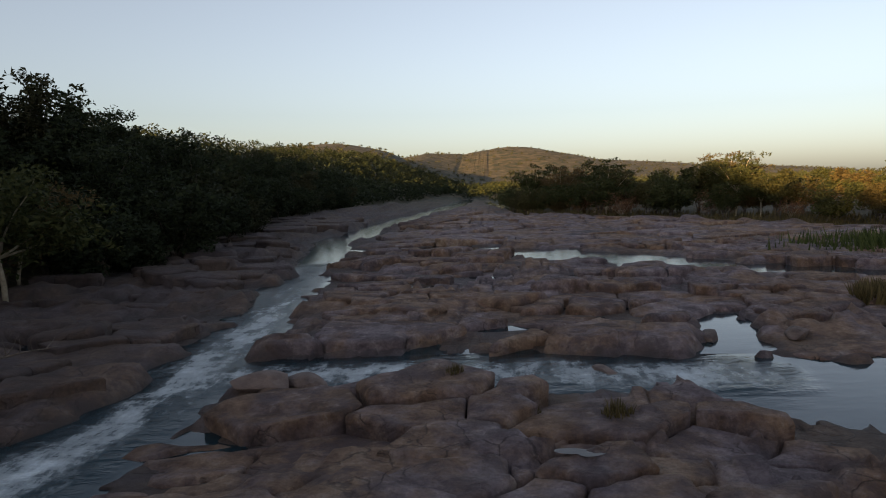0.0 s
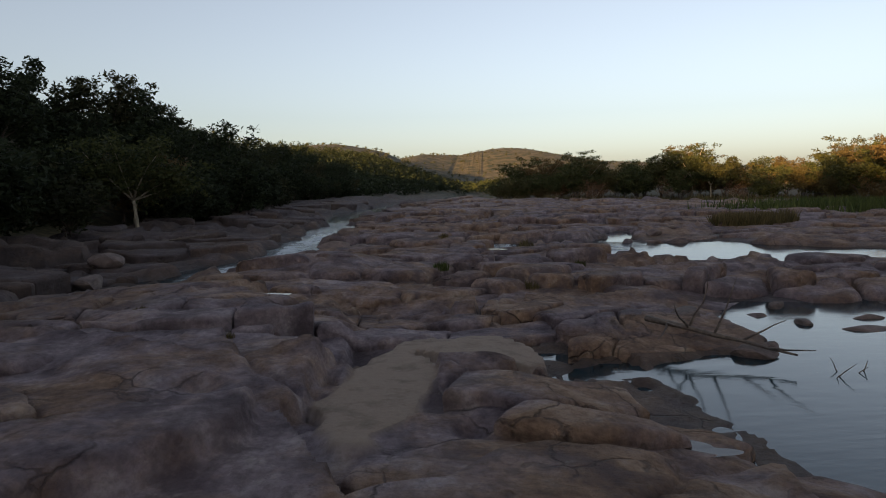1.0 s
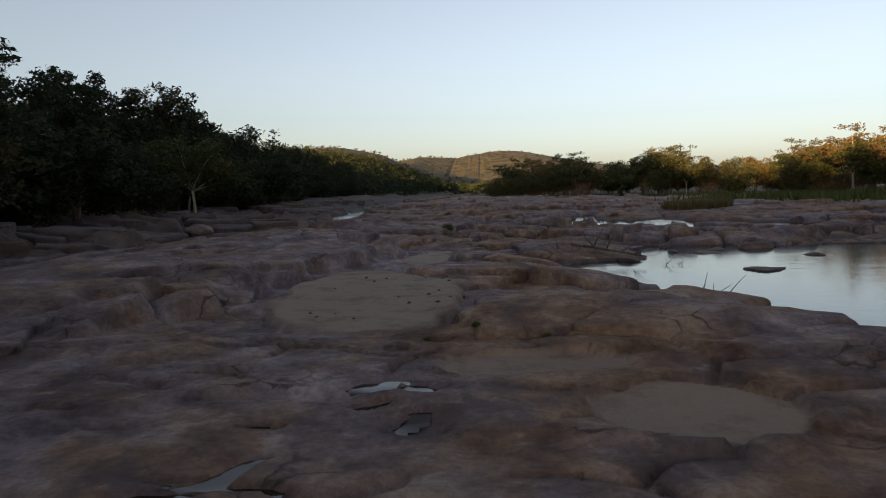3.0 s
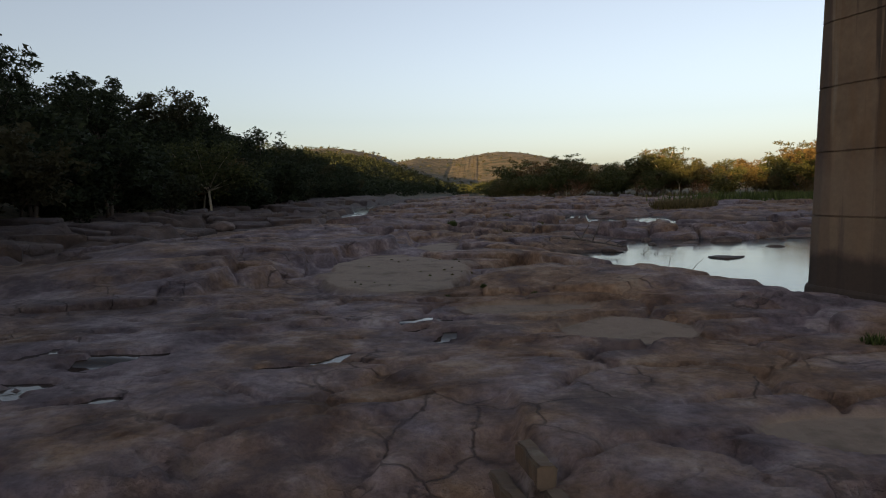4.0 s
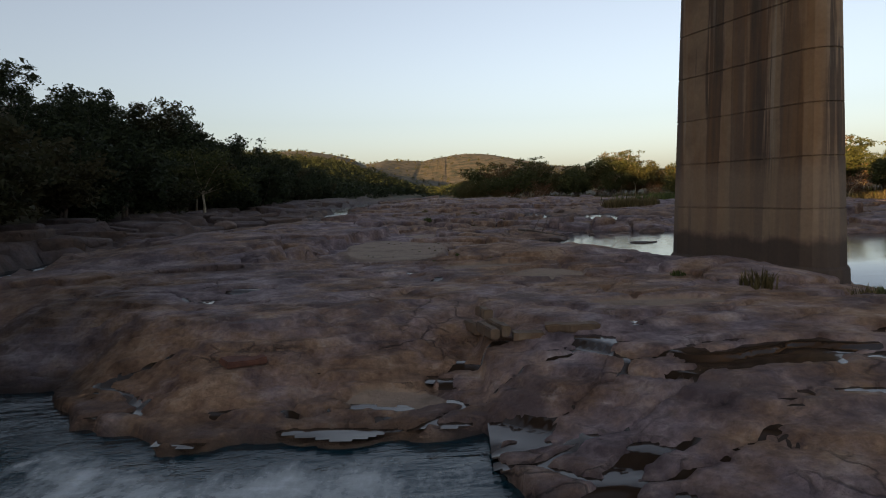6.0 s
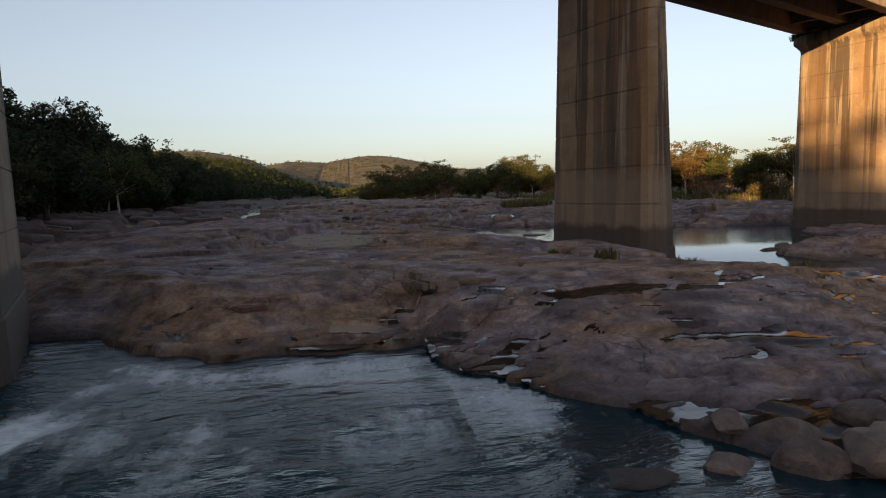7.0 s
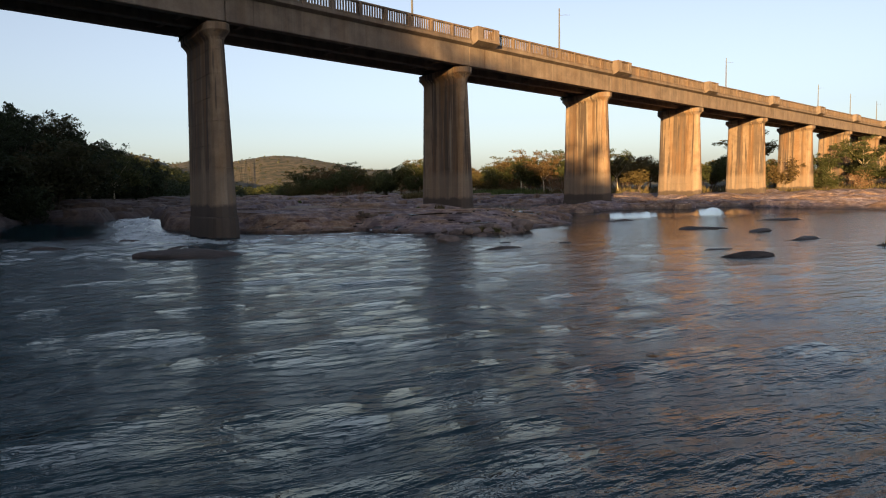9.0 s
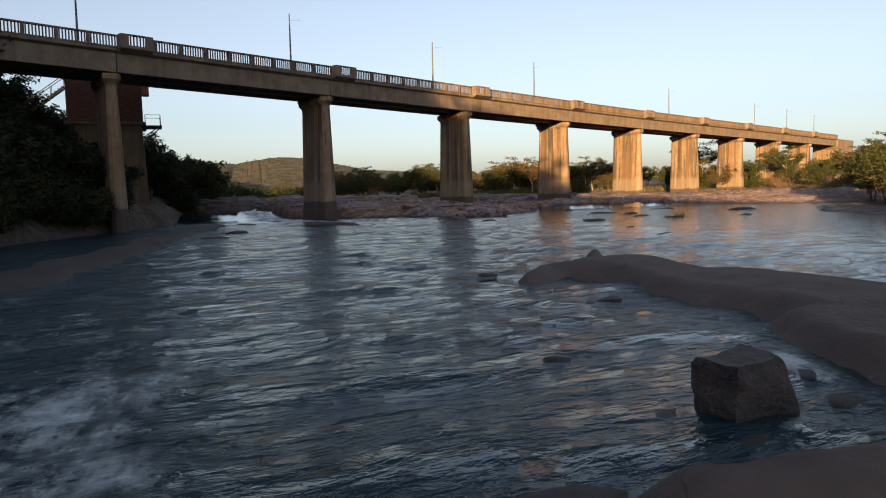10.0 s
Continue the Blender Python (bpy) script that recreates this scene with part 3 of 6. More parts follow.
def make_plain(name, lo, hi, scale, rough, metal=0.0, bumpy=0.2, dist=0.02, per_object=0.0):
    m, nt, b = mat(name)
    tc = nt.nodes.new("ShaderNodeTexCoord").outputs["Object"]
    f = noise_tex(nt, scale, 6, 0.65, tc)
    if per_object:
        oi = nt.nodes.new("ShaderNodeObjectInfo")
        f = calc(nt, 'ADD', f, calc(nt, 'MULTIPLY', calc(nt, 'SUBTRACT', oi.outputs["Random"], 0.5), per_object))
    nt.links.new(ramp(nt, f, [(0.3, lo), (0.7, hi)]), b.inputs["Base Color"])
    b.inputs["Roughness"].default_value = rough
    b.inputs["Metallic"].default_value = metal
    if bumpy:
        bump(nt, b, noise_tex(nt, scale * 4, 5, 0.7, tc), bumpy, dist)
    return m


def make_leaf(name, dark, light, dry, dryness=0.2):
    m, nt, b = mat(name)
    g = nt.nodes.new("ShaderNodeNewGeometry")
    oi = nt.nodes.new("ShaderNodeObjectInfo")
    col = mix(nt, g.outputs["Random Per Island"], dark, light)
    k = calc(nt, 'MULTIPLY', calc(nt, 'SUBTRACT', oi.outputs["Random"], 1 - dryness), 1.0 / max(dryness, 0.01), True)
    col = mix(nt, calc(nt, 'MULTIPLY', k, 0.8), col, dry)
    nt.links.new(col, b.inputs["Base Color"])
    b.inputs["Roughness"].default_value = 0.7
    b.inputs["Specular IOR Level"].default_value = 0.15
    tr = nt.nodes.new("ShaderNodeBsdfTranslucent")
    nt.links.new(col, tr.inputs["Color"])
    ms = nt.nodes.new("ShaderNodeMixShader")
    ms.inputs[0].default_value = 0.28
    nt.links.new(b.outputs[0], ms.inputs[1])
    nt.links.new(tr.outputs[0], ms.inputs[2])
    nt.links.new(ms.outputs[0], nt.nodes["Material Output"].inputs["Surface"])
    return m


M_GROUND = make_ground()
M_WATER = make_water()
M_POOL = make_water("brown_pool_water", (0.030, 0.020, 0.014))
M_PIER = make_concrete("weathered_pier_concrete", (1.15, 1.0, 0.84))
M_GIRDER = make_concrete("girder_concrete", (0.92, 0.86, 0.83), 0.25)
M_TOWER = make_concrete("tower_concrete", (0.78, 0.66, 0.56), 0.5)
M_RAIL = make_concrete("railing_concrete", (0.75, 0.66, 0.60), 0.4)
M_STONE = make_plain("boulder_stone", (0.075, 0.053, 0.046), (0.20, 0.145, 0.122), 2.2, 0.82, 0, 0.5, 0.08, 0.25)
M_WETSTONE = make_plain("wet_stone", (0.028, 0.022, 0.020), (0.075, 0.055, 0.048), 2.5, 0.7, 0, 0.9, 0.12)
M_BARK = make_plain("bark", (0.045, 0.034, 0.026), (0.12, 0.09, 0.07), 6, 0.9, 0, 0.6, 0.03)
M_PALEBARK = make_plain("pale_bark", (0.20, 0.16, 0.11), (0.42, 0.36, 0.26), 5, 0.85, 0, 0.4, 0.03)
M_WOOD = make_plain("driftwood", (0.06, 0.045, 0.036), (0.19, 0.15, 0.12), 9, 0.85, 0, 0.5, 0.02)
M_STEEL = make_plain("dull_galvanised_steel", (0.07, 0.07, 0.07), (0.13, 0.13, 0.125), 12, 0.6, 0.3, 0.1, 0.01)
M_YELLOW = make_plain("faded_yellow_paint", (0.42, 0.30, 0.08), (0.62, 0.50, 0.20), 8, 0.6, 0, 0.1, 0.01)
# orange of the low sun put into the colour of the winch
M_RED = make_plain("sunlit_orange", (0.45, 0.13, 0.05), (0.62, 0.24, 0.10), 8, 0.6, 0, 0.1, 0.01)
M_RUST = make_plain("rusted_plate", (0.060, 0.022, 0.014), (0.14, 0.055, 0.034), 4, 0.85, 0, 0.4, 0.02)
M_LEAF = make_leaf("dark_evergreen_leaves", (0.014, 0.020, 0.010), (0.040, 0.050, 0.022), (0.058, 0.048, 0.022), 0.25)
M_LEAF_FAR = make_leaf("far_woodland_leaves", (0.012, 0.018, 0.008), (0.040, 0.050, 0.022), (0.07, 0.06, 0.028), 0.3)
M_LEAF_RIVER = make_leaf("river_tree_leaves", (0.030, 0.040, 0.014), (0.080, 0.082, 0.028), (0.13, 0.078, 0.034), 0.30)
M_TWIGS = make_leaf("dry_reddish_twigs", (0.10, 0.05, 0.03), (0.22, 0.12, 0.06), (0.25, 0.15, 0.08), 0.3)
M_GRASS = make_leaf("dry_river_grass", (0.065, 0.055, 0.022), (0.17, 0.13, 0.058), (0.07, 0.08, 0.025), 0.3)
M_REED = make_leaf("green_reeds", (0.035, 0.052, 0.014), (0.10, 0.12, 0.035), (0.18, 0.15, 0.06), 0.3)


# ------------------------------------------------------------------ mesh helpers
def mesh_of(name, verts, faces, material, smooth=False):
    me = bpy.data.meshes.new(name)
    me.from_pydata([tuple(v) for v in verts], [], faces)
    me.materials.append(material)
    if smooth:
        me.polygons.foreach_set("use_smooth", [True] * len(me.polygons))
    me.update()
    return me


def part(name, bm, material, parent=None, label="", smooth=False):
    me = bpy.data.meshes.new(name)
    bm.to_mesh(me)
    bm.free()
    me.materials.append(material)
    if smooth:
        me.polygons.foreach_set("use_smooth", [True] * len(me.polygons))
    ob = new(name, me)
    if parent is not None:
        ob.parent = parent
    if label:
        ob["label"] = label
    return ob


def piece(name, me, parent, m=None, label=""):
    ob = new(name, me)
    ob.parent = parent
    if m is not None:
        ob.matrix_basis = m
    if label:
        ob["label"] = label
    return ob


def bm_box(x0, x1, y0, y1, z0, z1, bevel=0.0, bm=None):
    bm = bm or bmesh.new()
    c = Matrix.LocRotScale(((x0 + x1) / 2, (y0 + y1) / 2, (z0 + z1) / 2), None, (x1 - x0, y1 - y0, z1 - z0))
    r = bmesh.ops.create_cube(bm, size=1, matrix=c)
    if bevel:
        es = list({e for v in r["verts"] for e in v.link_edges})
        bmesh.ops.bevel(bm, geom=es, offset=bevel, segments=1, affect='EDGES')
    return bm


def bm_tube(points, radii, sides=7, bm=None):
    """A tapered tube along points."""
    bm = bm or bmesh.new()
    rings = []
    for i, p in enumerate(points):
        p = Vector(p)
        a = Vector(points[max(i - 1, 0)])
        b = Vector(points[min(i + 1, len(points) - 1)])
        q = (b - a).to_track_quat('Z', 'Y')
        rings.append([bm.verts.new(p + q @ Vector((radii[i] * math.cos(2 * math.pi * k / sides), radii[i] * math.sin(2 * math.pi * k / sides), 0))) for k in range(sides)])
    for r, s in zip(rings, rings[1:]):
        for k in range(sides):
            bm.faces.new((r[k], r[(k + 1) % sides], s[(k + 1) % sides], s[k]))
    bm.faces.new(list(reversed(rings[0])))
    bm.faces.new(rings[-1])
    return bm


# ------------------------------------------------------------------ ground and water
def axis(lo, hi, zones):
    """Coordinates from lo to hi, fine inside zones (start, end, step, growth)."""
    def step(v):
        best = 1e9
        for a, b, s, g in zones:
            d = max(a - v, v - b, 0)
            best = min(best, s + g * min(d, 60) + 0.09 * max(d - 60, 0))
        return best
    out = [lo]
    while out[-1] < hi:
        out.append(out[-1] + step(out[-1]))
    return np.array(out)


def grid_object(name, xs, ys, z, material, attrs, keep=None):
    nx, ny = len(xs), len(ys)
    gx, gy = np.meshgrid(xs, ys)
    co = np.stack([gx, gy, z], -1).reshape(-1, 3)
    j, i = np.meshgrid(np.arange(ny - 1), np.arange(nx - 1), indexing='ij')
    a = (j * nx + i).ravel()
    quads = np.stack([a, a + 1, a + nx + 1, a + nx], -1)
    if keep is not None:
        k = keep[:-1, :-1] | keep[1:, :-1] | keep[:-1, 1:] | keep[1:, 1:]
        quads = quads[k.ravel()]
        used = np.zeros(len(co), bool)
        used[quads.ravel()] = True
        remap = np.cumsum(used) - 1
        quads = remap[quads]
        co = co[used]
        attrs = {n: v.ravel()[used] for n, v in attrs.items()}
    me = bpy.data.meshes.new(name)
    me.vertices.add(len(co))
    me.vertices.foreach_set("co", co.ravel())
    me.loops.add(quads.size)
    me.loops.foreach_set("vertex_index", quads.ravel().astype(np.int32))
    me.polygons.add(len(quads))
    me.polygons.foreach_set("loop_start", np.arange(0, quads.size, 4, dtype=np.int32))
    me.polygons.foreach_set("use_smooth", np.ones(len(quads), bool))
    for n, v in attrs.items():
        at = me.attributes.new(n, 'FLOAT', 'POINT')
        at.data.foreach_set("value", np.ascontiguousarray(v, dtype=np.float32).ravel())
    me.update(calc_edges=True)
    me.materials.append(material)
    return new(name, me)


XS = axis(-2600, 2600, [(-7, 7, 0.11, 0.018), (-4, 8, 0.075, 0.03)])
YS = axis(-900, 3600, [(-37, -8, 0.11, 0.014), (-34, -18, 0.065, 0.03), (-93, -76, 0.20, 0.03)])
GX, GY = np.meshgrid(XS, YS)
GZ, SAND, SOIL, SDF, BARM = land(GX, GY)
WL = water_level(GX, GY)
# damp by the waterline; on the left spur, bank shade painted as wet
WET_AND_SHADE = np.maximum(sstep(0.30, 0.02, GZ - WL), sstep(0.9, 0.3, capsule(GX, GY, (-22.8, -77, -19.2, -36, 2.6)))) * (1 - SOIL)
FAR = sstep(120, 300, np.hypot(GX, GY))
SOIL = np.maximum(SOIL, FAR)
ground = grid_object("ground", XS, YS, GZ, M_GROUND, {"sand": SAND, "soil": SOIL, "wet": WET_AND_SHADE, "far": FAR, "bar": BARM})
tagged(ground, "jointed brown bedrock riverbed between bushy banks and hills", "riverbed", kind="structure")


def ground_z(x, y):
    i = int(np.clip(np.searchsorted(XS, x) - 1, 0, len(XS) - 2))
    j = int(np.clip(np.searchsorted(YS, y) - 1, 0, len(YS) - 2))
    u, v = (x - XS[i]) / (XS[i + 1] - XS[i]), (y - YS[j]) / (YS[j + 1] - YS[j])
    return float((GZ[j, i] * (1 - u) + GZ[j, i + 1] * u) * (1 - v) + (GZ[j + 1, i] * (1 - u) + GZ[j + 1, i + 1] * u) * v)


def build_water():
    xs = axis(-70, 90, [(-16, 8, 0.20, 0.02)])
    ys = axis(-260, 420, [(-50, -24, 0.20, 0.02), (-96, -70, 0.22, 0.03)])
    x, y = np.meshgrid(xs, ys)
    z, _, _, d, _ = land(x, y)
    wl = water_level(x, y)
    low = sstep(-24, -30, y)
    chan = np.full(x.shape, 99.0)
    for c in STREAMS[4:14]:
        chan = np.minimum(chan, capsule(x, y, c) + c[4] * 0.5)
    rapid = sstep(1.5, -0.5, chan)
    flow = np.clip(low * (0.30 + 0.70 * sstep(9, -4, x)) + rapid, 0, 1)
    waves = 0.075 * fbm(x / 1.5 + 0.25 * y, y / 0.75, 111, 3) + 0.07 * fbm(x / 3.2, y / 1.7, 115, 2)
    swell = np.maximum(low * sstep(18, 0, x) * (0.35 + 0.65 * sstep(-30, -75, y) + 0.5 * np.exp(-((y + 33) / 4) ** 2)), 1.5 * rapid)
    crest = (0.74 * x - 0.67 * y) / 1.5 + 0.9 * fbm(x / 4.0, y / 4.0, 119, 2)
    stand = np.exp(-((y + 38) / 5.5) ** 2) * sstep(5, 0, x) * (0.55 + 0.6 * fbm(x / 2.6, y / 2.6, 121, 2))
    waves = waves * swell + low * stand * 0.085 * np.sin(2 * math.pi * crest)

    def spot(cx, cy, rx, ry):
        return np.exp(-(((x - cx) / rx) ** 2 + ((y - cy) / ry) ** 2))
    foam = 0.95 * rapid * sstep(60, 25, y) + 0.55 * spot(-11.5, -29.5, 3.0, 3.2) + 0.8 * spot(-9.0, -33.5, 2.2, 2.0) + 0.55 * spot(-3, -33, 6, 2.2)
    foam = foam + low * sstep(8, -10, x) * (0.02 + 0.04 * sstep(-60, -90, y)) + 0.46 * spot(-18.0, -86.0, 4.5, 8.0) + 0.60 * spot(-17.3, -89.5, 1.1, 1.8) + 0.50 * spot(-16.6, -91.6, 1.2, 0.8) + 0.33 * spot(-2.5, -38.0, 5.0, 6.0) + 0.6 * sstep(0.6, 0.0, capsule(x, y, (-5.9, -30.4, -6.8, -34.6, 0.1)) + 0.5 * fbm(x / 1.2, y / 1.2, 117, 2)) + 1.0 * spot(-8.1, -90.6, 0.5, 1.4)
    foam = foam + 0.8 * low * np.exp(-((y - np.interp(x, SHORE_X, SHORE_Y) + 0.9) / 1.0) ** 2) * sstep(3, -2, x)
    foam = np.clip(foam, 0, 1)
    slick = low * (1 - sstep(1.2, 6.0, np.interp(x, SHORE_X, SHORE_Y) - y + 1.2 * fbm(x / 2.5, y / 2.5, 123, 2))) * sstep(-8.5, -2.5, x)
    waves = 1.1 * waves * (1 - 0.65 * slick)
    calm = np.clip(1 - flow * 0.97, 0, 1) - 0.15 * low * sstep(2, -10, x) * sstep(-50, -70, y)
    calm = np.maximum(calm, 0.86 * slick) - 0.75 * low * sstep(2, -7, x) * (1 - slick) * sstep(-30, -36, y)
    ob = grid_object("water", xs, ys, wl + waves, M_WATER, {"calm": calm, "foam": foam}, z < wl + 0.25)
    tagged(ob, "dark rippled river water with white foam over rapids", "river", kind="structure")


build_water()


def build_rock_pools():
    """Rain and floodwater standing in the hollows of the flat shelf."""
    xs, ys = axis(-9, 13.5, [(-3, 9, 0.10, 0.02)]), axis(-36.5, -17.8, [(-34, -18, 0.09, 0.02)])
    x, y = np.meshgrid(xs, ys)
    filled = (fbm(x / 2.2, y / 1.6, 241, 2) > -0.05) & (y < -26)
    for px, py, a, b, _ in PUDDLES:
        filled |= np.hypot((x - px) / (a + 0.5), (y - py) / (a + 0.5)) < 1
    z = worn_level(x, y) - 0.055
    keep = filled & (flat_zone(x, y) > 0.9) & (worn_pits(x, y) > 0.03) & (river_sdf(x, y) > 0.1)
    ob = grid_object("rock_pools", xs, ys, z, M_POOL, {"calm": np.ones(x.shape), "foam": np.zeros(x.shape)}, keep)
    tagged(ob, "shallow pools standing in worn hollows of the riverbed", "pools", kind="stuff")


build_rock_pools()


# ------------------------------------------------------------------ the bridge
SPAN, TURN_B = 20.0, radians(29.6)
PIER_2 = Vector((8.28, -17.61, 0))
ALONG = Vector((math.cos(TURN_B), math.sin(TURN_B), 0))
FLOW = radians(20.1)                       # the piers stand along the stream
DECK_Z = 11.50                             # underside of the girders, before the rise to the near bank
RISE = (0.90, 0.67, 0.45, 0.22, 0.03, -0.07, -0.08, -0.08, -0.08, -0.08, -0.08)
HALF_W = 2.72
FIRST_PIER, LAST_PIER = -1, 9


def pier_centre(k):
    return PIER_2 + ALONG * (SPAN * (k - 2))


def pier_ring(z, half_len, half_w, n=7):
    """A long outline with blunt rounded noses."""
    pts = []
    for side in (1, -1):
        for i in range(n):
            a = math.pi * i / (n - 1)
            pts.append(Vector((side * half_w * math.cos(a), side * (half_len - half_w * 0.9 + half_w * 0.9 * math.sin(a)), z)))
    return pts


def loft(rings, bm=None):
    bm = bm or bmesh.new()
    vs = [[bm.verts.new(p) for p in r] for r in rings]
    n = len(vs[0])
    for a, b in zip(vs, vs[1:]):
        for k in range(n):
            bm.faces.new((a[k], a[(k + 1) % n], b[(k + 1) % n], b[k]))
    bm.faces.new(list(reversed(vs[0])))
    bm.faces.new(vs[-1])
    return bm


def shaft_size(z):
    t = (10.55 - z) / 10.55
    return 2.66 + 0.36 * t, 0.44 + 0.26 * t


def make_pier(foot, deck):
    thing = new("bridge_pier")
    head = deck - 0.95
    rings = []
    levels = [1.15 + 1.32 * i for i in range(8)]
    z = foot
    edges = [1.0] + [v for v in levels if v > 1.2 and v < head - 0.15] + [head]
    lo = 0.95
    for top in edges[1:]:
        for zz, inset in ((lo, 0.0), (top - 0.035, 0.0), (top - 0.03, 0.035), (top - 0.005, 0.035)):
            L, W = shaft_size(zz)
            rings.append(pier_ring(zz, L - inset, W - inset))
        lo = top
    part("shaft", loft(rings), M_PIER, thing)
    L, W = shaft_size(0.9)
    part("plinth", loft([pier_ring(foot, L + 0.14, W + 0.12), pier_ring(0.30, L + 0.10, W + 0.08), pier_ring(0.92, L + 0.07, W + 0.05), pier_ring(0.98, L + 0.02, W + 0.02)]), M_PIER, thing)
    L, W = shaft_size(10.55)
    part("cap", loft([pier_ring(head - 0.07, L + 0.00, W - 0.01), pier_ring(head + 0.07, L + 0.05, W + 0.04), pier_ring(head + 0.25, L + 0.22, W + 0.17), pier_ring(head + 0.37, L + 0.36, W + 0.26),
                      pier_ring(head + 0.43, L + 0.40, W + 0.29), pier_ring(deck - 0.14, L + 0.40, W + 0.29), pier_ring(deck - 0.12, L + 0.34, W + 0.23)]), M_PIER, thing, "rounded flaring pier cap")
    for sx in (-1, 1):
        for v in (-2.2, 0.0, 2.2):
            part("bearing", bm_box(sx * 0.33 - 0.17, sx * 0.33 + 0.17, v - 0.25, v + 0.25, deck - 0.13, deck, 0.02), M_STEEL, thing)
    return tagged(thing, "tall streaked concrete bridge pier with rounded ends and flared cap", "bridge pier", "piers of the bridge")


for k in range(FIRST_PIER, LAST_PIER + 1):
    c = pier_centre(k)
    make_pier(-1.6, DECK_Z + RISE[k - FIRST_PIER]).matrix_basis = pose(c.x, c.y, 0, 0, 0, math.degrees(FLOW))


def make_span():
    """One span, local x along the bridge from joint to joint, y to the upstream side."""
    thing = new("bridge_span")
    e = 0.025
    for v in (-HALF_W + 0.30, 0.0, HALF_W - 0.30):
        bm = bm_box(e, SPAN - e, v - 0.30, v + 0.30, DECK_Z, DECK_Z + 1.46, 0.03)
        part("girder", bm, M_GIRDER, thing)
    for u in (0.35, 1.85, SPAN / 2, SPAN - 1.85, SPAN - 0.35):
        for v in (-HALF_W + 0.61, 0.31):
            part("cross_beam", bm_box(u - 0.12, u + 0.12, v, v + HALF_W - 0.92, DECK_Z + 0.25, DECK_Z + 1.44), M_GIRDER, thing)
    for u in (1.75, SPAN / 2):
        part("pilaster", bm_box(u - 0.03, u + 0.03, -HALF_W - 0.012, -HALF_W + 0.01, DECK_Z + 0.05, DECK_Z + 1.42), M_RAIL, thing, "dark construction joint in the girder face")
    bm = bmesh.new()
    prof = [(-HALF_W - 0.02, 1.46), (-HALF_W - 0.34, 1.60), (-HALF_W - 0.36, 1.80), (-HALF_W + 0.10, 1.82), (HALF_W - 0.10, 1.82), (HALF_W + 0.36, 1.80), (HALF_W + 0.34, 1.60), (HALF_W + 0.02, 1.46)]
    a = [bm.verts.new((e, y, DECK_Z + z)) for y, z in prof]
    b = [bm.verts.new((SPAN - e, y, DECK_Z + z)) for y, z in prof]
    n = len(prof)
    for i in range(n):
        bm.faces.new((a[i], b[i], b[(i + 1) % n], a[(i + 1) % n]))
    bm.faces.new(a)
    bm.faces.new(list(reversed(b)))
    bmesh.ops.recalc_face_normals(bm, faces=bm.faces)
    part("deck_slab", bm, M_GIRDER, thing)
    return tagged(thing, "grey-brown concrete bridge span of deep girders under a slab", "bridge span", "spans of the bridge")


RAIL_Z = DECK_Z + 1.82
PANELS = 8
RAIL_FROM = 2.75                           # the refuge takes the first stretch
PANEL_W = (SPAN - RAIL_FROM) / PANELS


def make_railing():
    """The railing of one span between two refuges, in the span's coordinates, along y = 0."""
    thing = new("bridge_railing")
    part("bottom_rail", bm_box(RAIL_FROM, SPAN - 0.02, -0.09, 0.09, RAIL_Z, RAIL_Z + 0.14, 0.015), M_RAIL, thing)
    part("top_rail", bm_box(RAIL_FROM, SPAN - 0.02, -0.10, 0.10, RAIL_Z + 0.86, RAIL_Z + 1.00, 0.02), M_RAIL, thing)
    post = mesh_from(bm_box(-0.11, 0.11, -0.12, 0.12, RAIL_Z - 0.02, RAIL_Z + 0.98, 0.015), "post", M_RAIL)
    bal = mesh_from(bm_box(-0.042, 0.042, -0.045, 0.045, RAIL_Z + 0.13, RAIL_Z + 0.87), "baluster", M_RAIL)
    for i in range(PANELS):
        u0 = RAIL_FROM + PANEL_W * i
        piece("post", post, thing, Matrix.Translation((u0 + 0.12, 0, 0)))
        for j in range(9):
            piece("baluster", bal, thing, Matrix.Translation((u0 + 0.11 + PANEL_W * (j + 1) / 10.0, 0, 0)))
    return tagged(thing, "weathered concrete bridge railing with slender balusters", "railing", "railings of the bridge")


def mesh_from(bm, name, material):
    me = bpy.data.meshes.new(name)
    bm.to_mesh(me)
    bm.free()
    me.materials.append(material)
    return me


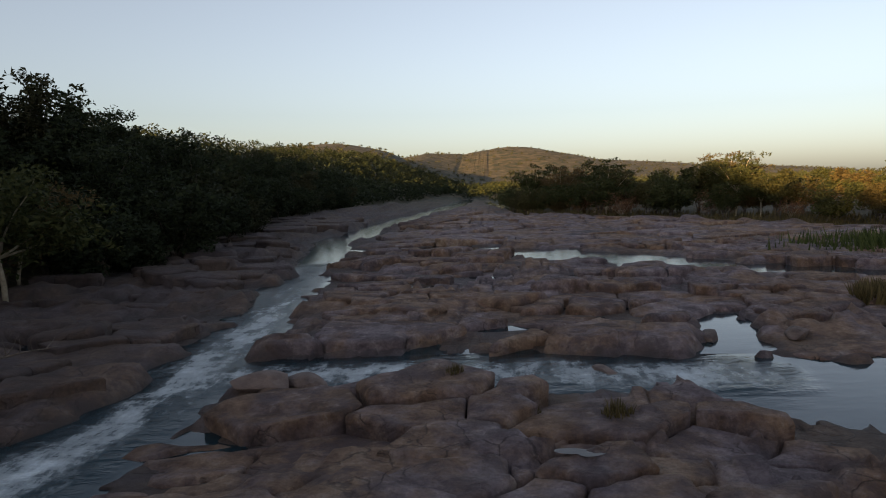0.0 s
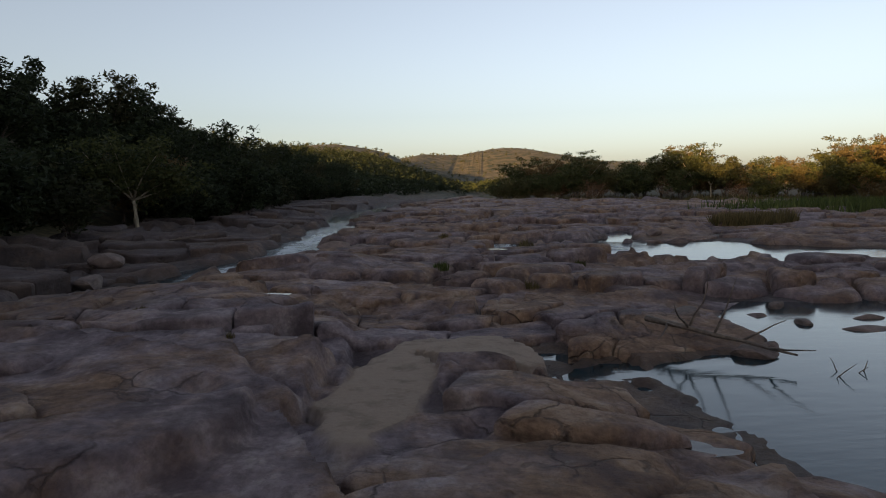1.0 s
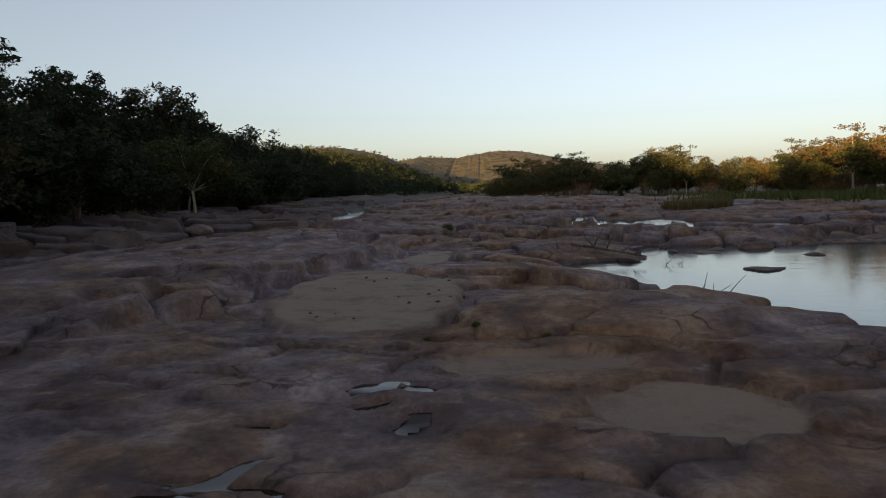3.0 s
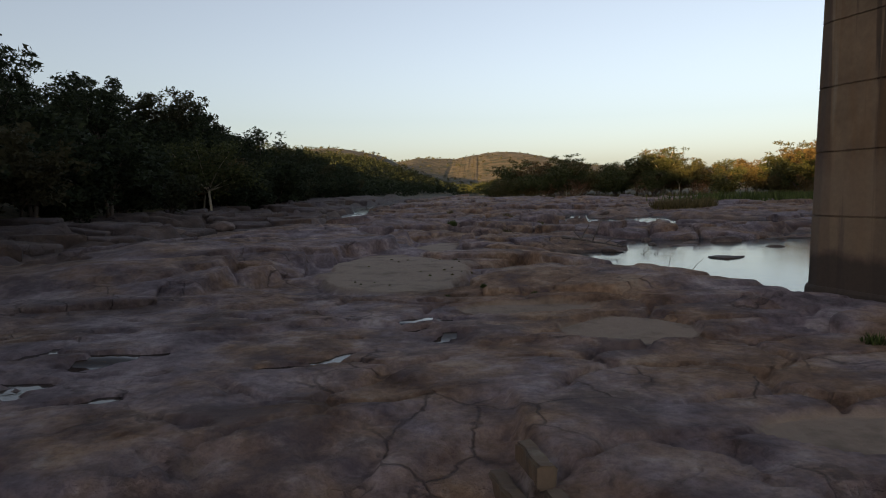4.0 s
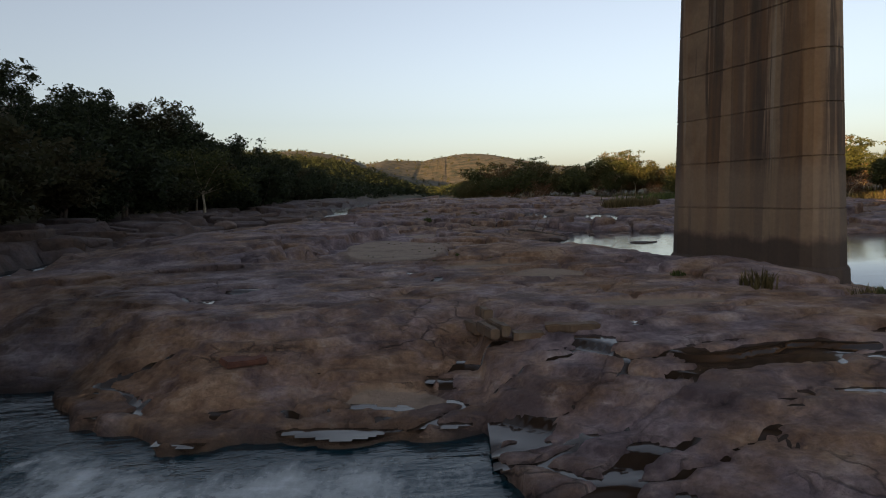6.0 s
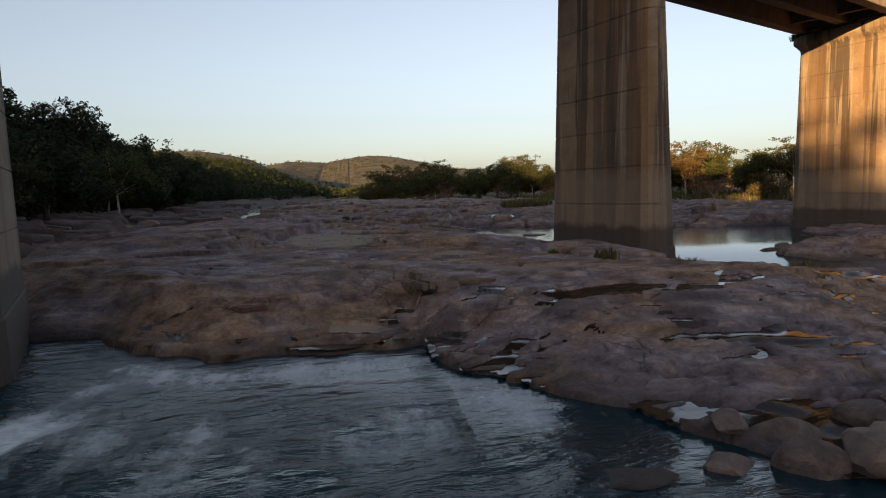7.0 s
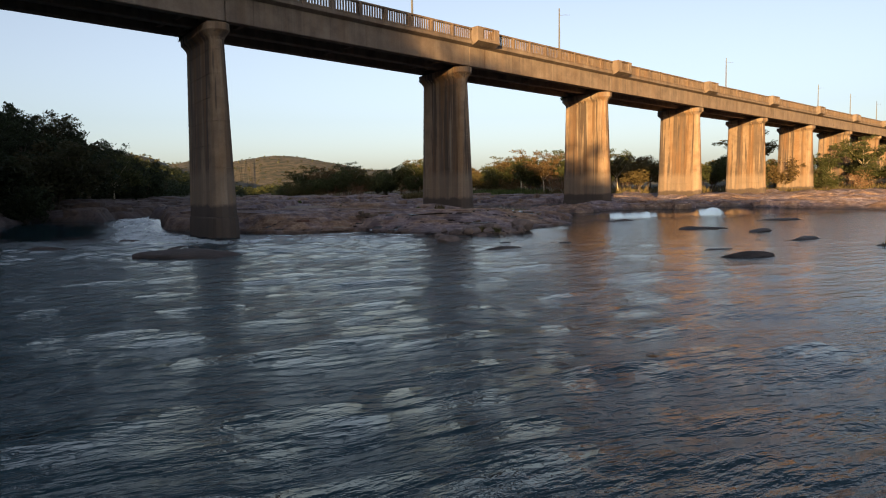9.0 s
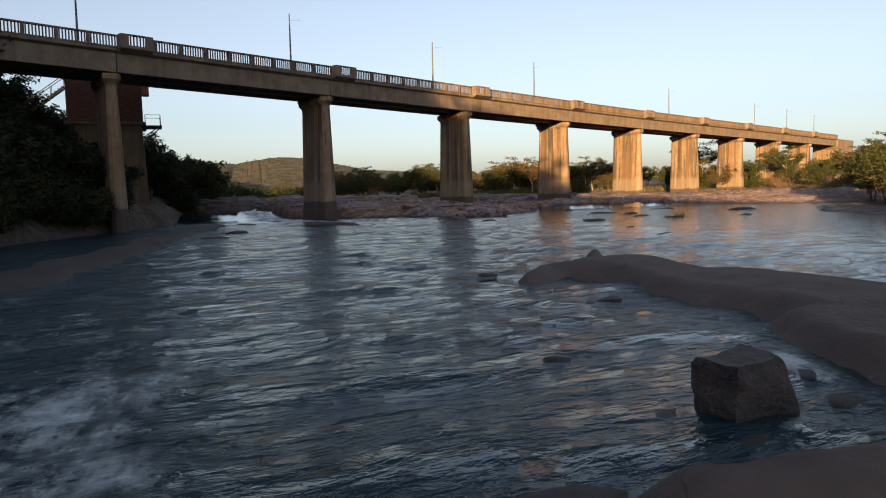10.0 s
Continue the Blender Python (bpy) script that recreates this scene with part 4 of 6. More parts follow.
def make_refuge():
    """A standing bay corbelled out at a pier; local y points outwards as -y."""
    thing = new("bridge_refuge")
    bm = bmesh.new()
    prof = [(0.25, 1.48), (-0.30, 1.56), (-0.86, 1.80), (-0.86, 2.02), (0.25, 2.02)]
    a = [bm.verts.new((0.10, y, DECK_Z + z)) for y, z in prof]
    b = [bm.verts.new((2.60, y, DECK_Z + z)) for y, z in prof]
    n = len(prof)
    for i in range(n):
        bm.faces.new((a[i], a[(i + 1) % n], b[(i + 1) % n], b[i]))
    bm.faces.new(list(reversed(a)))
    bm.faces.new(b)
    bmesh.ops.recalc_face_normals(bm, faces=bm.faces)
    part("corbel", bm, M_GIRDER, thing, "sloping concrete corbel under the bay")
    z0, z1 = RAIL_Z + 0.18, RAIL_Z + 1.06
    part("side_panel", bm_box(0.10, 0.30, -0.84, 0.10, z0, z1, 0.02), M_GIRDER, thing)
    part("side_panel", bm_box(2.40, 2.60, -0.84, 0.10, z0, z1, 0.02), M_GIRDER, thing)
    part("corner_panel", bm_box(0.30, 0.72, -0.84, -0.68, z0, z1, 0.02), M_GIRDER, thing)
    part("corner_panel", bm_box(1.98, 2.40, -0.84, -0.68, z0, z1, 0.02), M_GIRDER, thing)
    part("top_rail", bm_box(0.72, 1.98, -0.85, -0.67, z1 - 0.14, z1, 0.02), M_RAIL, thing)
    for i in range(5):
        u = 0.86 + i * 0.245
        part("baluster", bm_box(u - 0.045, u + 0.045, -0.80, -0.71, z0, z1 - 0.13), M_RAIL, thing)
    return tagged(thing, "concrete standing bay jutting from the bridge deck", "bridge refuge", "standing bays of the bridge")


def make_lamp():
    thing = new("lamp_post")
    part("base", loft([[Vector((r * math.cos(a), r * math.sin(a), z)) for a in [i * math.pi / 4 for i in range(8)]] for z, r in ((0, 0.20), (0.35, 0.18), (0.42, 0.12))]), M_STEEL, thing)
    part("pole", bm_tube([(0, 0, 0.4), (0, 0, 3.5), (0, 0, 6.9)], [0.105, 0.085, 0.06], 8), M_STEEL, thing)
    part("bracket", bm_tube([(0, 0, 6.2), (0.45, -0.3, 6.28), (0.95, -0.62, 6.30)], [0.018, 0.016, 0.014], 5), M_STEEL, thing)
    return tagged(thing, "slender grey steel lamp post on the bridge parapet", "lamp post", "lamp posts of the bridge")


span0, rail0, refuge0, lamp0 = make_span(), make_railing(), make_refuge(), make_lamp()
used = False
GONE = (3, 5)
for k in range(FIRST_PIER, LAST_PIER):
    c = pier_centre(k)
    z0, z1 = RISE[k - FIRST_PIER], RISE[k - FIRST_PIER + 1]
    base = pose(c.x, c.y, DECK_Z + z0, 0, -math.degrees(math.atan((z1 - z0) / SPAN)), math.degrees(TURN_B)) @ Matrix.Translation((0, 0, -DECK_Z))
    todo = [(span0, base), (rail0, base @ Matrix.Translation((0, -HALF_W - 0.20, 0))), (refuge0, base @ Matrix.Translation((0, -HALF_W, 0)))]
    for ob, m in todo:
        if not used:
            ob.matrix_basis = m
        else:
            copy_thing(ob, m)
    copy_thing(rail0, base @ Matrix.Translation((0, HALF_W + 0.20, 0)))
    copy_thing(refuge0, base @ pose(2.7, HALF_W, 0, 0, 0, 180))
    if k not in GONE:
        m = base @ Matrix.Translation((18.9, HALF_W + 0.20 - 0.45, RAIL_Z - 0.02))
        if not used:
            lamp0.matrix_basis = m
        else:
            copy_thing(lamp0, m)
    used = True

# abutments close the bridge at both banks
for k, s in ((FIRST_PIER, -1), (LAST_PIER, 1)):
    c = pier_centre(k)
    ob = part("bridge_abutment", bm_box(0 if s > 0 else -14, 14 if s > 0 else 0, -HALF_W - 0.3, HALF_W + 0.3, -1.0, DECK_Z + 1.80, 0.06), M_GIRDER)
    ob.matrix_basis = pose(c.x, c.y, RISE[k - FIRST_PIER], 0, 0, math.degrees(TURN_B))
    tagged(ob, "solid concrete abutment of the bridge in the bank", "abutment")


# ------------------------------------------------------------------ trees and bushes
def limb_points(rng, start, direction, length, droop, steps=5):
    pts = [Vector(start)]
    d = Vector(direction).normalized()
    for i in range(steps):
        d = (d + Vector((rng.uniform(-.22, .22), rng.uniform(-.22, .22), rng.uniform(-.10, .16) - droop))).normalized()
        pts.append(pts[-1] + d * (length / steps))
    return pts


def leaf_mesh(name, centres, rng, per, size, spread, material, flat=1.0):
    """Many small leaf sprays round the given centres."""
    n = len(centres) * per
    c = np.repeat(np.array([tuple(v) for v in centres]), per, axis=0)
    off = rng.normal(0, 1, (n, 3))
    off /= np.maximum(np.linalg.norm(off, axis=1, keepdims=True), 1e-6)
    off *= (rng.random((n, 1)) ** 0.45) * spread * np.array([1, 1, 0.72 * flat])
    c = c + off
    a = rng.normal(0, 1, (n, 3))
    a[:, 2] *= 0.6
    a /= np.linalg.norm(a, axis=1, keepdims=True)
    b = np.cross(a, rng.normal(0, 1, (n, 3)))
    b /= np.maximum(np.linalg.norm(b, axis=1, keepdims=True), 1e-6)
    s = size * rng.uniform(0.55, 1.25, (n, 1))
    a, b = a * s, b * s * 0.55
    v = np.stack([c - a, c + b, c + a * 0.8 - b * 0.4], 1).reshape(-1, 3)
    me = bpy.data.meshes.new(name)
    me.vertices.add(3 * n)
    me.vertices.foreach_set("co", v.ravel())
    me.loops.add(3 * n)
    me.loops.foreach_set("vertex_index", np.arange(3 * n, dtype=np.int32))
    me.polygons.add(n)
    me.polygons.foreach_set("loop_start", np.arange(0, 3 * n, 3, dtype=np.int32))
    me.update(calc_edges=True)
    me.materials.append(material)
    return me


def make_tree(seed, height, crown_w, trunk_h, bark, leaf, label, name="tree", leaves=3200, flat=1.0, size=0.26, trunk_r=0.16, stems=1, clump=0.85):
    rs, rng = random.Random(seed), np.random.default_rng(seed)
    thing = new(name)
    bm = bmesh.new()
    limbs = []
    centres = []
    for s in range(stems):
        ang = rs.uniform(0, 6.28)
        lean = 0.10 + 0.22 * (stems > 1)
        top = Vector((math.cos(ang) * lean * trunk_h, math.sin(ang) * lean * trunk_h, trunk_h))
        pts = [Vector((0.12 * math.cos(ang) * (stems > 1), 0.12 * math.sin(ang) * (stems > 1), -0.5)), top * 0.5 + Vector((rs.uniform(-.15, .15), rs.uniform(-.15, .15), 0)), top]
        bm_tube(pts, [trunk_r * 1.35, trunk_r, trunk_r * 0.8], 8, bm)
        for i in range(max(3, 7 // stems)):
            a = ang + i * 2.4 + rs.uniform(-.4, .4)
            out = rs.uniform(0.35, 0.5) * crown_w
            tip = Vector((math.cos(a) * out, math.sin(a) * out, trunk_h + (height - trunk_h) * rs.uniform(0.35, 0.95)))
            lp = limb_points(rs, top, tip - top, (tip - top).length, 0.02)
            limbs.append((lp, trunk_r * 0.55))
            for p in lp[2:]:
                centres.append(p)
                for _ in range(3):
                    q = p + Vector((rs.gauss(0, 1), rs.gauss(0, 1), rs.gauss(0.15, 0.6) * flat)) * crown_w * 0.13
                    q.z = min(q.z, height - 0.25)
                    centres.append(q)
    trunk = part("trunk", bm, bark, thing, smooth=True)
    for lp, r in limbs:
        part("limb", bm_tube(lp, [r * (1 - 0.16 * i) for i in range(len(lp))], 5), bark, trunk, smooth=True)
    per = max(4, leaves // max(1, len(centres)))
    piece("crown", leaf_mesh("crown", centres, rng, per, size, crown_w * 0.115 * clump + 0.25, leaf, flat), thing)
    return tagged(thing, label, "tree" if name == "tree" else "bush", "trees of the banks" if name == "tree" else "bushes of the banks")


def make_tuft(seed, h, w, n, material, label, name="grass_tuft", category="grass"):
    rng = np.random.default_rng(seed)
    vs, fs = [], []
    for i in range(n):
        a, r = rng.uniform(0, 6.283), w * rng.random() ** 0.6
        x, y = r * math.cos(a), r * math.sin(a)
        t, lean, hh = rng.uniform(0, 6.283), rng.uniform(0.1, 0.5) * h, h * rng.uniform(0.5, 1.1) * (1 - 0.45 * (r / w) ** 2)
        dx, dy = math.cos(t) * lean, math.sin(t) * lean
        px, py = -math.sin(t) * 0.012 * (1 + h), math.cos(t) * 0.012 * (1 + h)
        k = len(vs)
        vs += [(x - px, y - py, -0.08), (x + px, y + py, -0.08), (x + dx * .4 + px * .8, y + dy * .4 + py * .8, hh * .6), (x + dx * .4 - px * .8, y + dy * .4 - py * .8, hh * .6), (x + dx, y + dy, hh)]
        fs += [(k, k + 1, k + 2, k + 3), (k + 3, k + 2, k + 4)]
    ob = new(name, mesh_of(name, vs, fs, material))
    return tagged(ob, label, category, name.replace("_", " ") + "s of the riverbed")


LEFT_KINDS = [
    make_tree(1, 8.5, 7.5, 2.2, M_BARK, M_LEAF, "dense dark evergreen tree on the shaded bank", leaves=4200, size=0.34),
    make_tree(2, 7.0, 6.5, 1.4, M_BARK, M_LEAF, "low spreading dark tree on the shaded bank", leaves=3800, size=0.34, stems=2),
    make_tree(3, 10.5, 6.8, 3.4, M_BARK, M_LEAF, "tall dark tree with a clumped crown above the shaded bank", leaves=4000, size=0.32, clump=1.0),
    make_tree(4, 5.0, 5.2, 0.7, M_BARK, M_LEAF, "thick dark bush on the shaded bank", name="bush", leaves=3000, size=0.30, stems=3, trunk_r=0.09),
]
PALE_KIND = make_tree(5, 7.2, 6.2, 2.8, M_PALEBARK, M_LEAF_RIVER, "slender pale-trunked tree with thin green foliage by the rocks", leaves=5600, size=0.22, trunk_r=0.13, clump=1.1)
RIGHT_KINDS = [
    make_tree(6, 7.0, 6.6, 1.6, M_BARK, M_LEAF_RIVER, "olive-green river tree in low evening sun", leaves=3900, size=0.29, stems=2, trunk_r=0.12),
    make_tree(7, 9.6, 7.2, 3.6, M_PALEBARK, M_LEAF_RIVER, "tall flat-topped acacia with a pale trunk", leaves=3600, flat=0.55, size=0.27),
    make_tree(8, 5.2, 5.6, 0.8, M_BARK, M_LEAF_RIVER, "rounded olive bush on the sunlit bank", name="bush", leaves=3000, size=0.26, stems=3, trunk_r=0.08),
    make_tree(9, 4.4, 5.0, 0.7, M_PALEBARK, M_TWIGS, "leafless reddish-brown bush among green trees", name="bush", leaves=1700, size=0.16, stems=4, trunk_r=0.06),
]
_used = set()


def plant(kind, x, y, scale, turn, sink=0.1, lean=0):
    z = ground_z(x, y) - sink
    m = pose(x, y, z, lean, 0, turn)
    if kind.name not in _used:
        _used.add(kind.name)
        kind.matrix_basis = m
        kind.scale = (scale, scale, scale)
        return kind
    ob = copy_thing(kind, m)
    ob.scale = (scale, scale, scale)
    return ob


rs = random.Random(21)
# the wooded left bank, denser at the water, rows climbing the slope
for row, (off, gap, grow) in enumerate(((-0.8, 3.2, 0.85), (4.0, 4.0, 0.95), (10.0, 5.2, 1.0), (18, 6.5, 1.05))):
    y = -24.0 + row * 1.7
    while y < 170:
        x = float(np.interp(y, LEFT_Y, LEFT_X)) - off - 4.0 * (y < -14) + rs.uniform(-1.6, 1.6)
        if row == 0 and 24 < y < 38:
            y += 3.2
            continue
        kind = rs.choice(LEFT_KINDS if row else [LEFT_KINDS[0], LEFT_KINDS[1], LEFT_KINDS[3], LEFT_KINDS[3]])
        plant(kind, x, y, grow * rs.uniform(0.75, 1.12) * (0.62 if row >= 1 and y < (26, 26, 29, 40)[row] else 0.95 if row >= 2 and y < 48 else (0.95 if row == 1 and y < 30 else 1.0)), rs.uniform(0, 360))
        y += gap * rs.uniform(0.75, 1.25) * (1 + max(0, y - 40) / 140)
plant(LEFT_KINDS[2], -35.5, 54, 0.98, 30)
plant(LEFT_KINDS[2], -38.5, 52, 0.98, 130)
# unseen high wood added downstream to keep the evening sun off the river
for row in range(4):
    y = -125.0 + row * 2.0
    while y < -34:
        x = min(float(np.interp(y, LEFT_Y, LEFT_X)) - 7, -33.0 - 0.12 * (y + 60)) - 4 - row * 8 + rs.uniform(-1.5, 1.5)
        plant(rs.choice(LEFT_KINDS[:3]), x, y, rs.uniform(1.0, 1.35), rs.uniform(0, 360))
        y += 7.0 * rs.uniform(0.8, 1.2)
# low bushes on the bank below the bridge
y = -82.0
while y < -36:
    plant(LEFT_KINDS[3], float(np.interp(y, LEFT_Y, LEFT_X)) - 2.2 + rs.uniform(-1, 1), y, rs.uniform(0.45, 0.7), rs.uniform(0, 360))
    y += rs.uniform(2.2, 3.4)
for row in range(4):
    y = -84.0 + row
    while y < -24:
        plant(LEFT_KINDS[3] if row < 2 else rs.choice(LEFT_KINDS[:3]), float(np.interp(y, LEFT_Y, LEFT_X)) - 1.0 - 2.6 * row - 3.0 * (y > -36) + rs.uniform(-0.8, 0.8), y, (0.55, 0.85, 0.6, 0.8)[row] * rs.uniform(0.85, 1.15), rs.uniform(0, 360))
        y += (1.9, 2.6, 3.4, 4.2)[row] * rs.uniform(0.8, 1.2)
plant(PALE_KIND, -25.6, 32.0, 1.0, 40)
plant(PALE_KIND, -28.2, 36.5, 0.85, 200)
# right bank and the grove upstream
for row, (off, gap) in enumerate(((4.0, 5.0), (9.0, 6.0), (16.0, 7.5), (26, 10.0))):
    y = -58.0 + row * 2.3
    while y < 190:
        x = float(np.interp(y, RIGHT_Y, RIGHT_X)) + off + rs.uniform(-1.8, 1.8)
        low = y < 20 and row < 1
        w = [0, 0, 4, 2] if low else ([3, 1 + row, 3, 2] if row < 2 else [3, 3, 1, 1])
        plant(rs.choices(RIGHT_KINDS, w)[0], x, y, rs.uniform(0.5, 0.8) if low else rs.uniform(0.7, 1.1), rs.uniform(0, 360))
        y += gap * rs.uniform(0.7, 1.3) * (1 + max(0, y - 110) / 100)
for i in range(24):
    plant(rs.choices(RIGHT_KINDS, [3, 1, 3, 2])[0], 5 + i * 1.6 + rs.uniform(-1, 1), 131 - i * 1.3 + rs.uniform(-2, 5), rs.uniform(0.75, 1.1), rs.uniform(0, 360))
for i in range(46):
    y = 44 + 62 * rs.random()
    plant(rs.choices(RIGHT_KINDS, [3, 0.6, 3, 2])[0], float(np.interp(y, RIGHT_Y, RIGHT_X)) + 8 + 60 * rs.random() ** 1.3, y, rs.uniform(0.6, 0.95), rs.uniform(0, 360))
plant(RIGHT_KINDS[1], 53, 92, 0.95, 30)
plant(RIGHT_KINDS[1], 49, 57, 0.9, 130)


M_SCRUB = make_leaf("hill_scrub_leaves", (0.035, 0.042, 0.018), (0.085, 0.08, 0.04), (0.11, 0.09, 0.05), 0.3)


def make_woods(name, spots, seed, material, label, per=46, leaf=0.42):
    """Distant scrub: clumps of leaf sprays on the slopes, too many to count."""
    rng = np.random.default_rng(seed)
    c = []
    for x, y, h in spots:
        z = ground_z(x, y)
        for _ in range(5):
            c.append((x + rng.normal(0, h * 0.28), y + rng.normal(0, h * 0.28), z + h * rng.uniform(0.25, 0.85)))
    me = leaf_mesh(name, c, rng, per // 5, leaf, 1.7, material)
    return tagged(new(name, me), label, "woodland", kind="stuff")


for x, y, k, sc in ((44, -45, 0, 0.75), (49, -41, 2, 1.0), (52, -36, 0, 0.85), (57, -33, 1, 0.7), (47, -47, 3, 0.9), (61, -27, 0, 0.9), (66, -24, 2, 1.1), (41, -50, 2, 0.7)):
    plant(RIGHT_KINDS[k], x, y, sc, rs.uniform(0, 360))

rng = np.random.default_rng(5)
spots = []
for i in range(1500):
    y = 120 + 480 * rng.random() ** 1.5
    x = float(np.interp(y, LEFT_Y, LEFT_X)) - 1 - 75 * rng.random() ** 1.3
    spots.append((x, y, rng.uniform(3.5, 7.5)))
for i in range(240):
    y = 300 + 190 * rng.random()
    spots.append((-34 + 40 * rng.random(), y, rng.uniform(3.5, 6.5)))
make_woods("left_woods", spots, 6, M_LEAF_FAR, "dark woodland on the far side of the bend", leaf=0.75)
spots = []
for i in range(420):
    y = 190 + 420 * rng.random() ** 1.4
    x = float(np.interp(y, RIGHT_Y, RIGHT_X)) + 2 + 190 * rng.random() ** 1.2
    spots.append((x, y, rng.uniform(3.5, 7.0)))
make_woods("grove_woods", spots, 7, M_LEAF_RIVER, "olive woodland behind the grove", leaf=0.75)
spots = []
for i in range(2600):
    y = 560 + 1250 * rng.random()
    x = (rng.random() - 0.5) * 1.3 * y
    spots.append((x, y, rng.uniform(2.0, 4.5)))
make_woods("hill_scrub", spots, 8, M_SCRUB, "scattered dark scrub on distant dry hills", per=15, leaf=1.6)
spots = []
for i in range(240):
    y = -80 + 190 * rng.random()
    x = float(np.interp(y, LEFT_Y, LEFT_X)) - 24 - 55 * rng.random()
    spots.append((x, y, rng.uniform(4, 8)))
# ragged tree line on the unseen ridge, for the edge of its shade
for i in range(330):
    toward, across = 140 + rng.normal(0, 16), -50 + 70 * rng.random()
    spots.append((-0.50 * toward + 0.866 * across, -0.866 * toward - 0.50 * across, rng.uniform(4, 8)))
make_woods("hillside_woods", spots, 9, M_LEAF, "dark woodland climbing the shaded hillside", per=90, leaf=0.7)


# ------------------------------------------------------------------ jointed slabs of the shelf
def clip(poly, px, py, nx, ny):
    """Keep the side of a polygon where (p - q) . n < 0."""
    out = []
    for i in range(len(poly)):
        a, b = poly[i], poly[(i + 1) % len(poly)]
        da, db = (a[0] - px) * nx + (a[1] - py) * ny, (b[0] - px) * nx + (b[1] - py) * ny
        if da <= 0:
            out.append(a)
        if (da < 0) != (db < 0) and da != db:
            t = da / (da - db)
            out.append((a[0] + t * (b[0] - a[0]), a[1] + t * (b[1] - a[1])))
    return out


def rock_cells(x0, x1, y0, y1, long, short, turn, seed):
    """Joint-bounded blocks as polygons."""
    rng = np.random.default_rng(seed)
    n = int(max(x1 - x0, y1 - y0) * 1.5 / short) + 4
    nu, nv = int((abs(x1 - x0) + abs(y1 - y0)) / long) + 4, int((abs(x1 - x0) + abs(y1 - y0)) / short) + 4
    cx, cy = (x0 + x1) / 2, (y0 + y1) / 2
    ju, jv = rng.uniform(0.08, 0.92, (2 * nu, 2 * nv)), rng.uniform(0.08, 0.92, (2 * nu, 2 * nv))
    wt = rng.random((2 * nu, 2 * nv)) * 0.34
    c, s = math.cos(turn), math.sin(turn)
    for i in range(2, 2 * nu - 2):
        for j in range(2, 2 * nv - 2):
            u, v = i - nu + ju[i, j], j - nv + jv[i, j]
            x, y = cx + u * long * c - v * short * s, cy + u * long * s + v * short * c
            if not (x0 < x < x1 and y0 < y < y1):
                continue
            poly = [(u - 2, v - 2), (u + 2, v - 2), (u + 2, v + 2), (u - 2, v + 2)]
            for di in (-2, -1, 0, 1, 2):
                for dj in (-2, -1, 0, 1, 2):
                    if (di or dj) and 0 <= i + di < 2 * nu and 0 <= j + dj < 2 * nv:
                        uu, vv = i + di - nu + ju[i + di, j + dj], j + dj - nv + jv[i + di, j + dj]
                        w = 0.5 + (wt[i, j] - wt[i + di, j + dj]) / max((uu - u) ** 2 + (vv - v) ** 2, 0.05)
                        poly = clip(poly, u + (uu - u) * w, v + (vv - v) * w, uu - u, vv - v)
                        if len(poly) < 3:
                            break
                if len(poly) < 3:
                    break
            yield x, y, [(cx + a * long * c - b * short * s, cy + a * long * s + b * short * c) for a, b in poly]


def bed(x, y):
    """The worn top of the bedrock, shared by all the slabs."""
    z = shelf(x, y) + 0.10 * fbm(x / 2.6, y / 1.9, 303, 3) + 0.05 * fbm(x / 0.8, y / 0.6, 305, 3)
    z = z - 0.15 * sstep(0.14, 0.40, fbm(x / 2.4, y / 1.5, 311, 3))
    return z + 0.022 * fbm(x / 0.25, y / 0.25, 309, 2)


def slab_rings(cx, cy, poly, gap, edge, lift, fine):
    """Plan of one slab: rings from the buried foot over a chipped rim to the middle, with their drop below the top."""
    pts = []
    m = len(poly)
    for i in range(m):
        a, b = poly[i], poly[(i + 1) % m]
        k = max(1, int(math.hypot(b[0] - a[0], b[1] - a[1]) / fine))
        pts.extend((a[0] + (b[0] - a[0]) * q / k, a[1] + (b[1] - a[1]) * q / k) for q in range(k))
    pts = np.array(pts)
    # joints wander, the same way on both sides
    wx = 0.30 * fbm(pts[:, 0] / 1.4, pts[:, 1] / 1.4, 331, 3)
    wy = 0.30 * fbm(pts[:, 0] / 1.4, pts[:, 1] / 1.4, 335, 3)
    pts = pts + np.stack([wx, wy], -1)
    mid = pts.mean(0)
    d = pts - mid
    r = np.hypot(d[:, 0], d[:, 1])
    unit = d / r[:, None]
    r = np.maximum(0.08, r - gap * (1 + 0.8 * fbm(pts[:, 0] / 0.5, pts[:, 1] / 0.5, 337, 2)))
    chip = edge * (1 + 0.9 * fbm(pts[:, 0] / 0.35, pts[:, 1] / 0.35, 339, 2))
    worn = np.minimum(chip * 2.4, r * 0.45)
    rows = [(r * 0.97, lift + 0.5), (r, chip * 1.9), (r - worn * 0.16, chip * 0.95), (r - worn * 0.50, chip * 0.30), (r - worn, 0.0 * r), (r * 0.52, 0.0), (r * 0.26, 0.0)]
    xy = np.concatenate([mid + unit * np.maximum(q, 0.02)[:, None] for q, _ in rows] + [mid[None]])
    drop = np.concatenate([np.zeros(len(pts)) + k for _, k in rows] + [[0.0]])
    return xy, drop, len(pts), mid


SLABS, TOPS = [], []


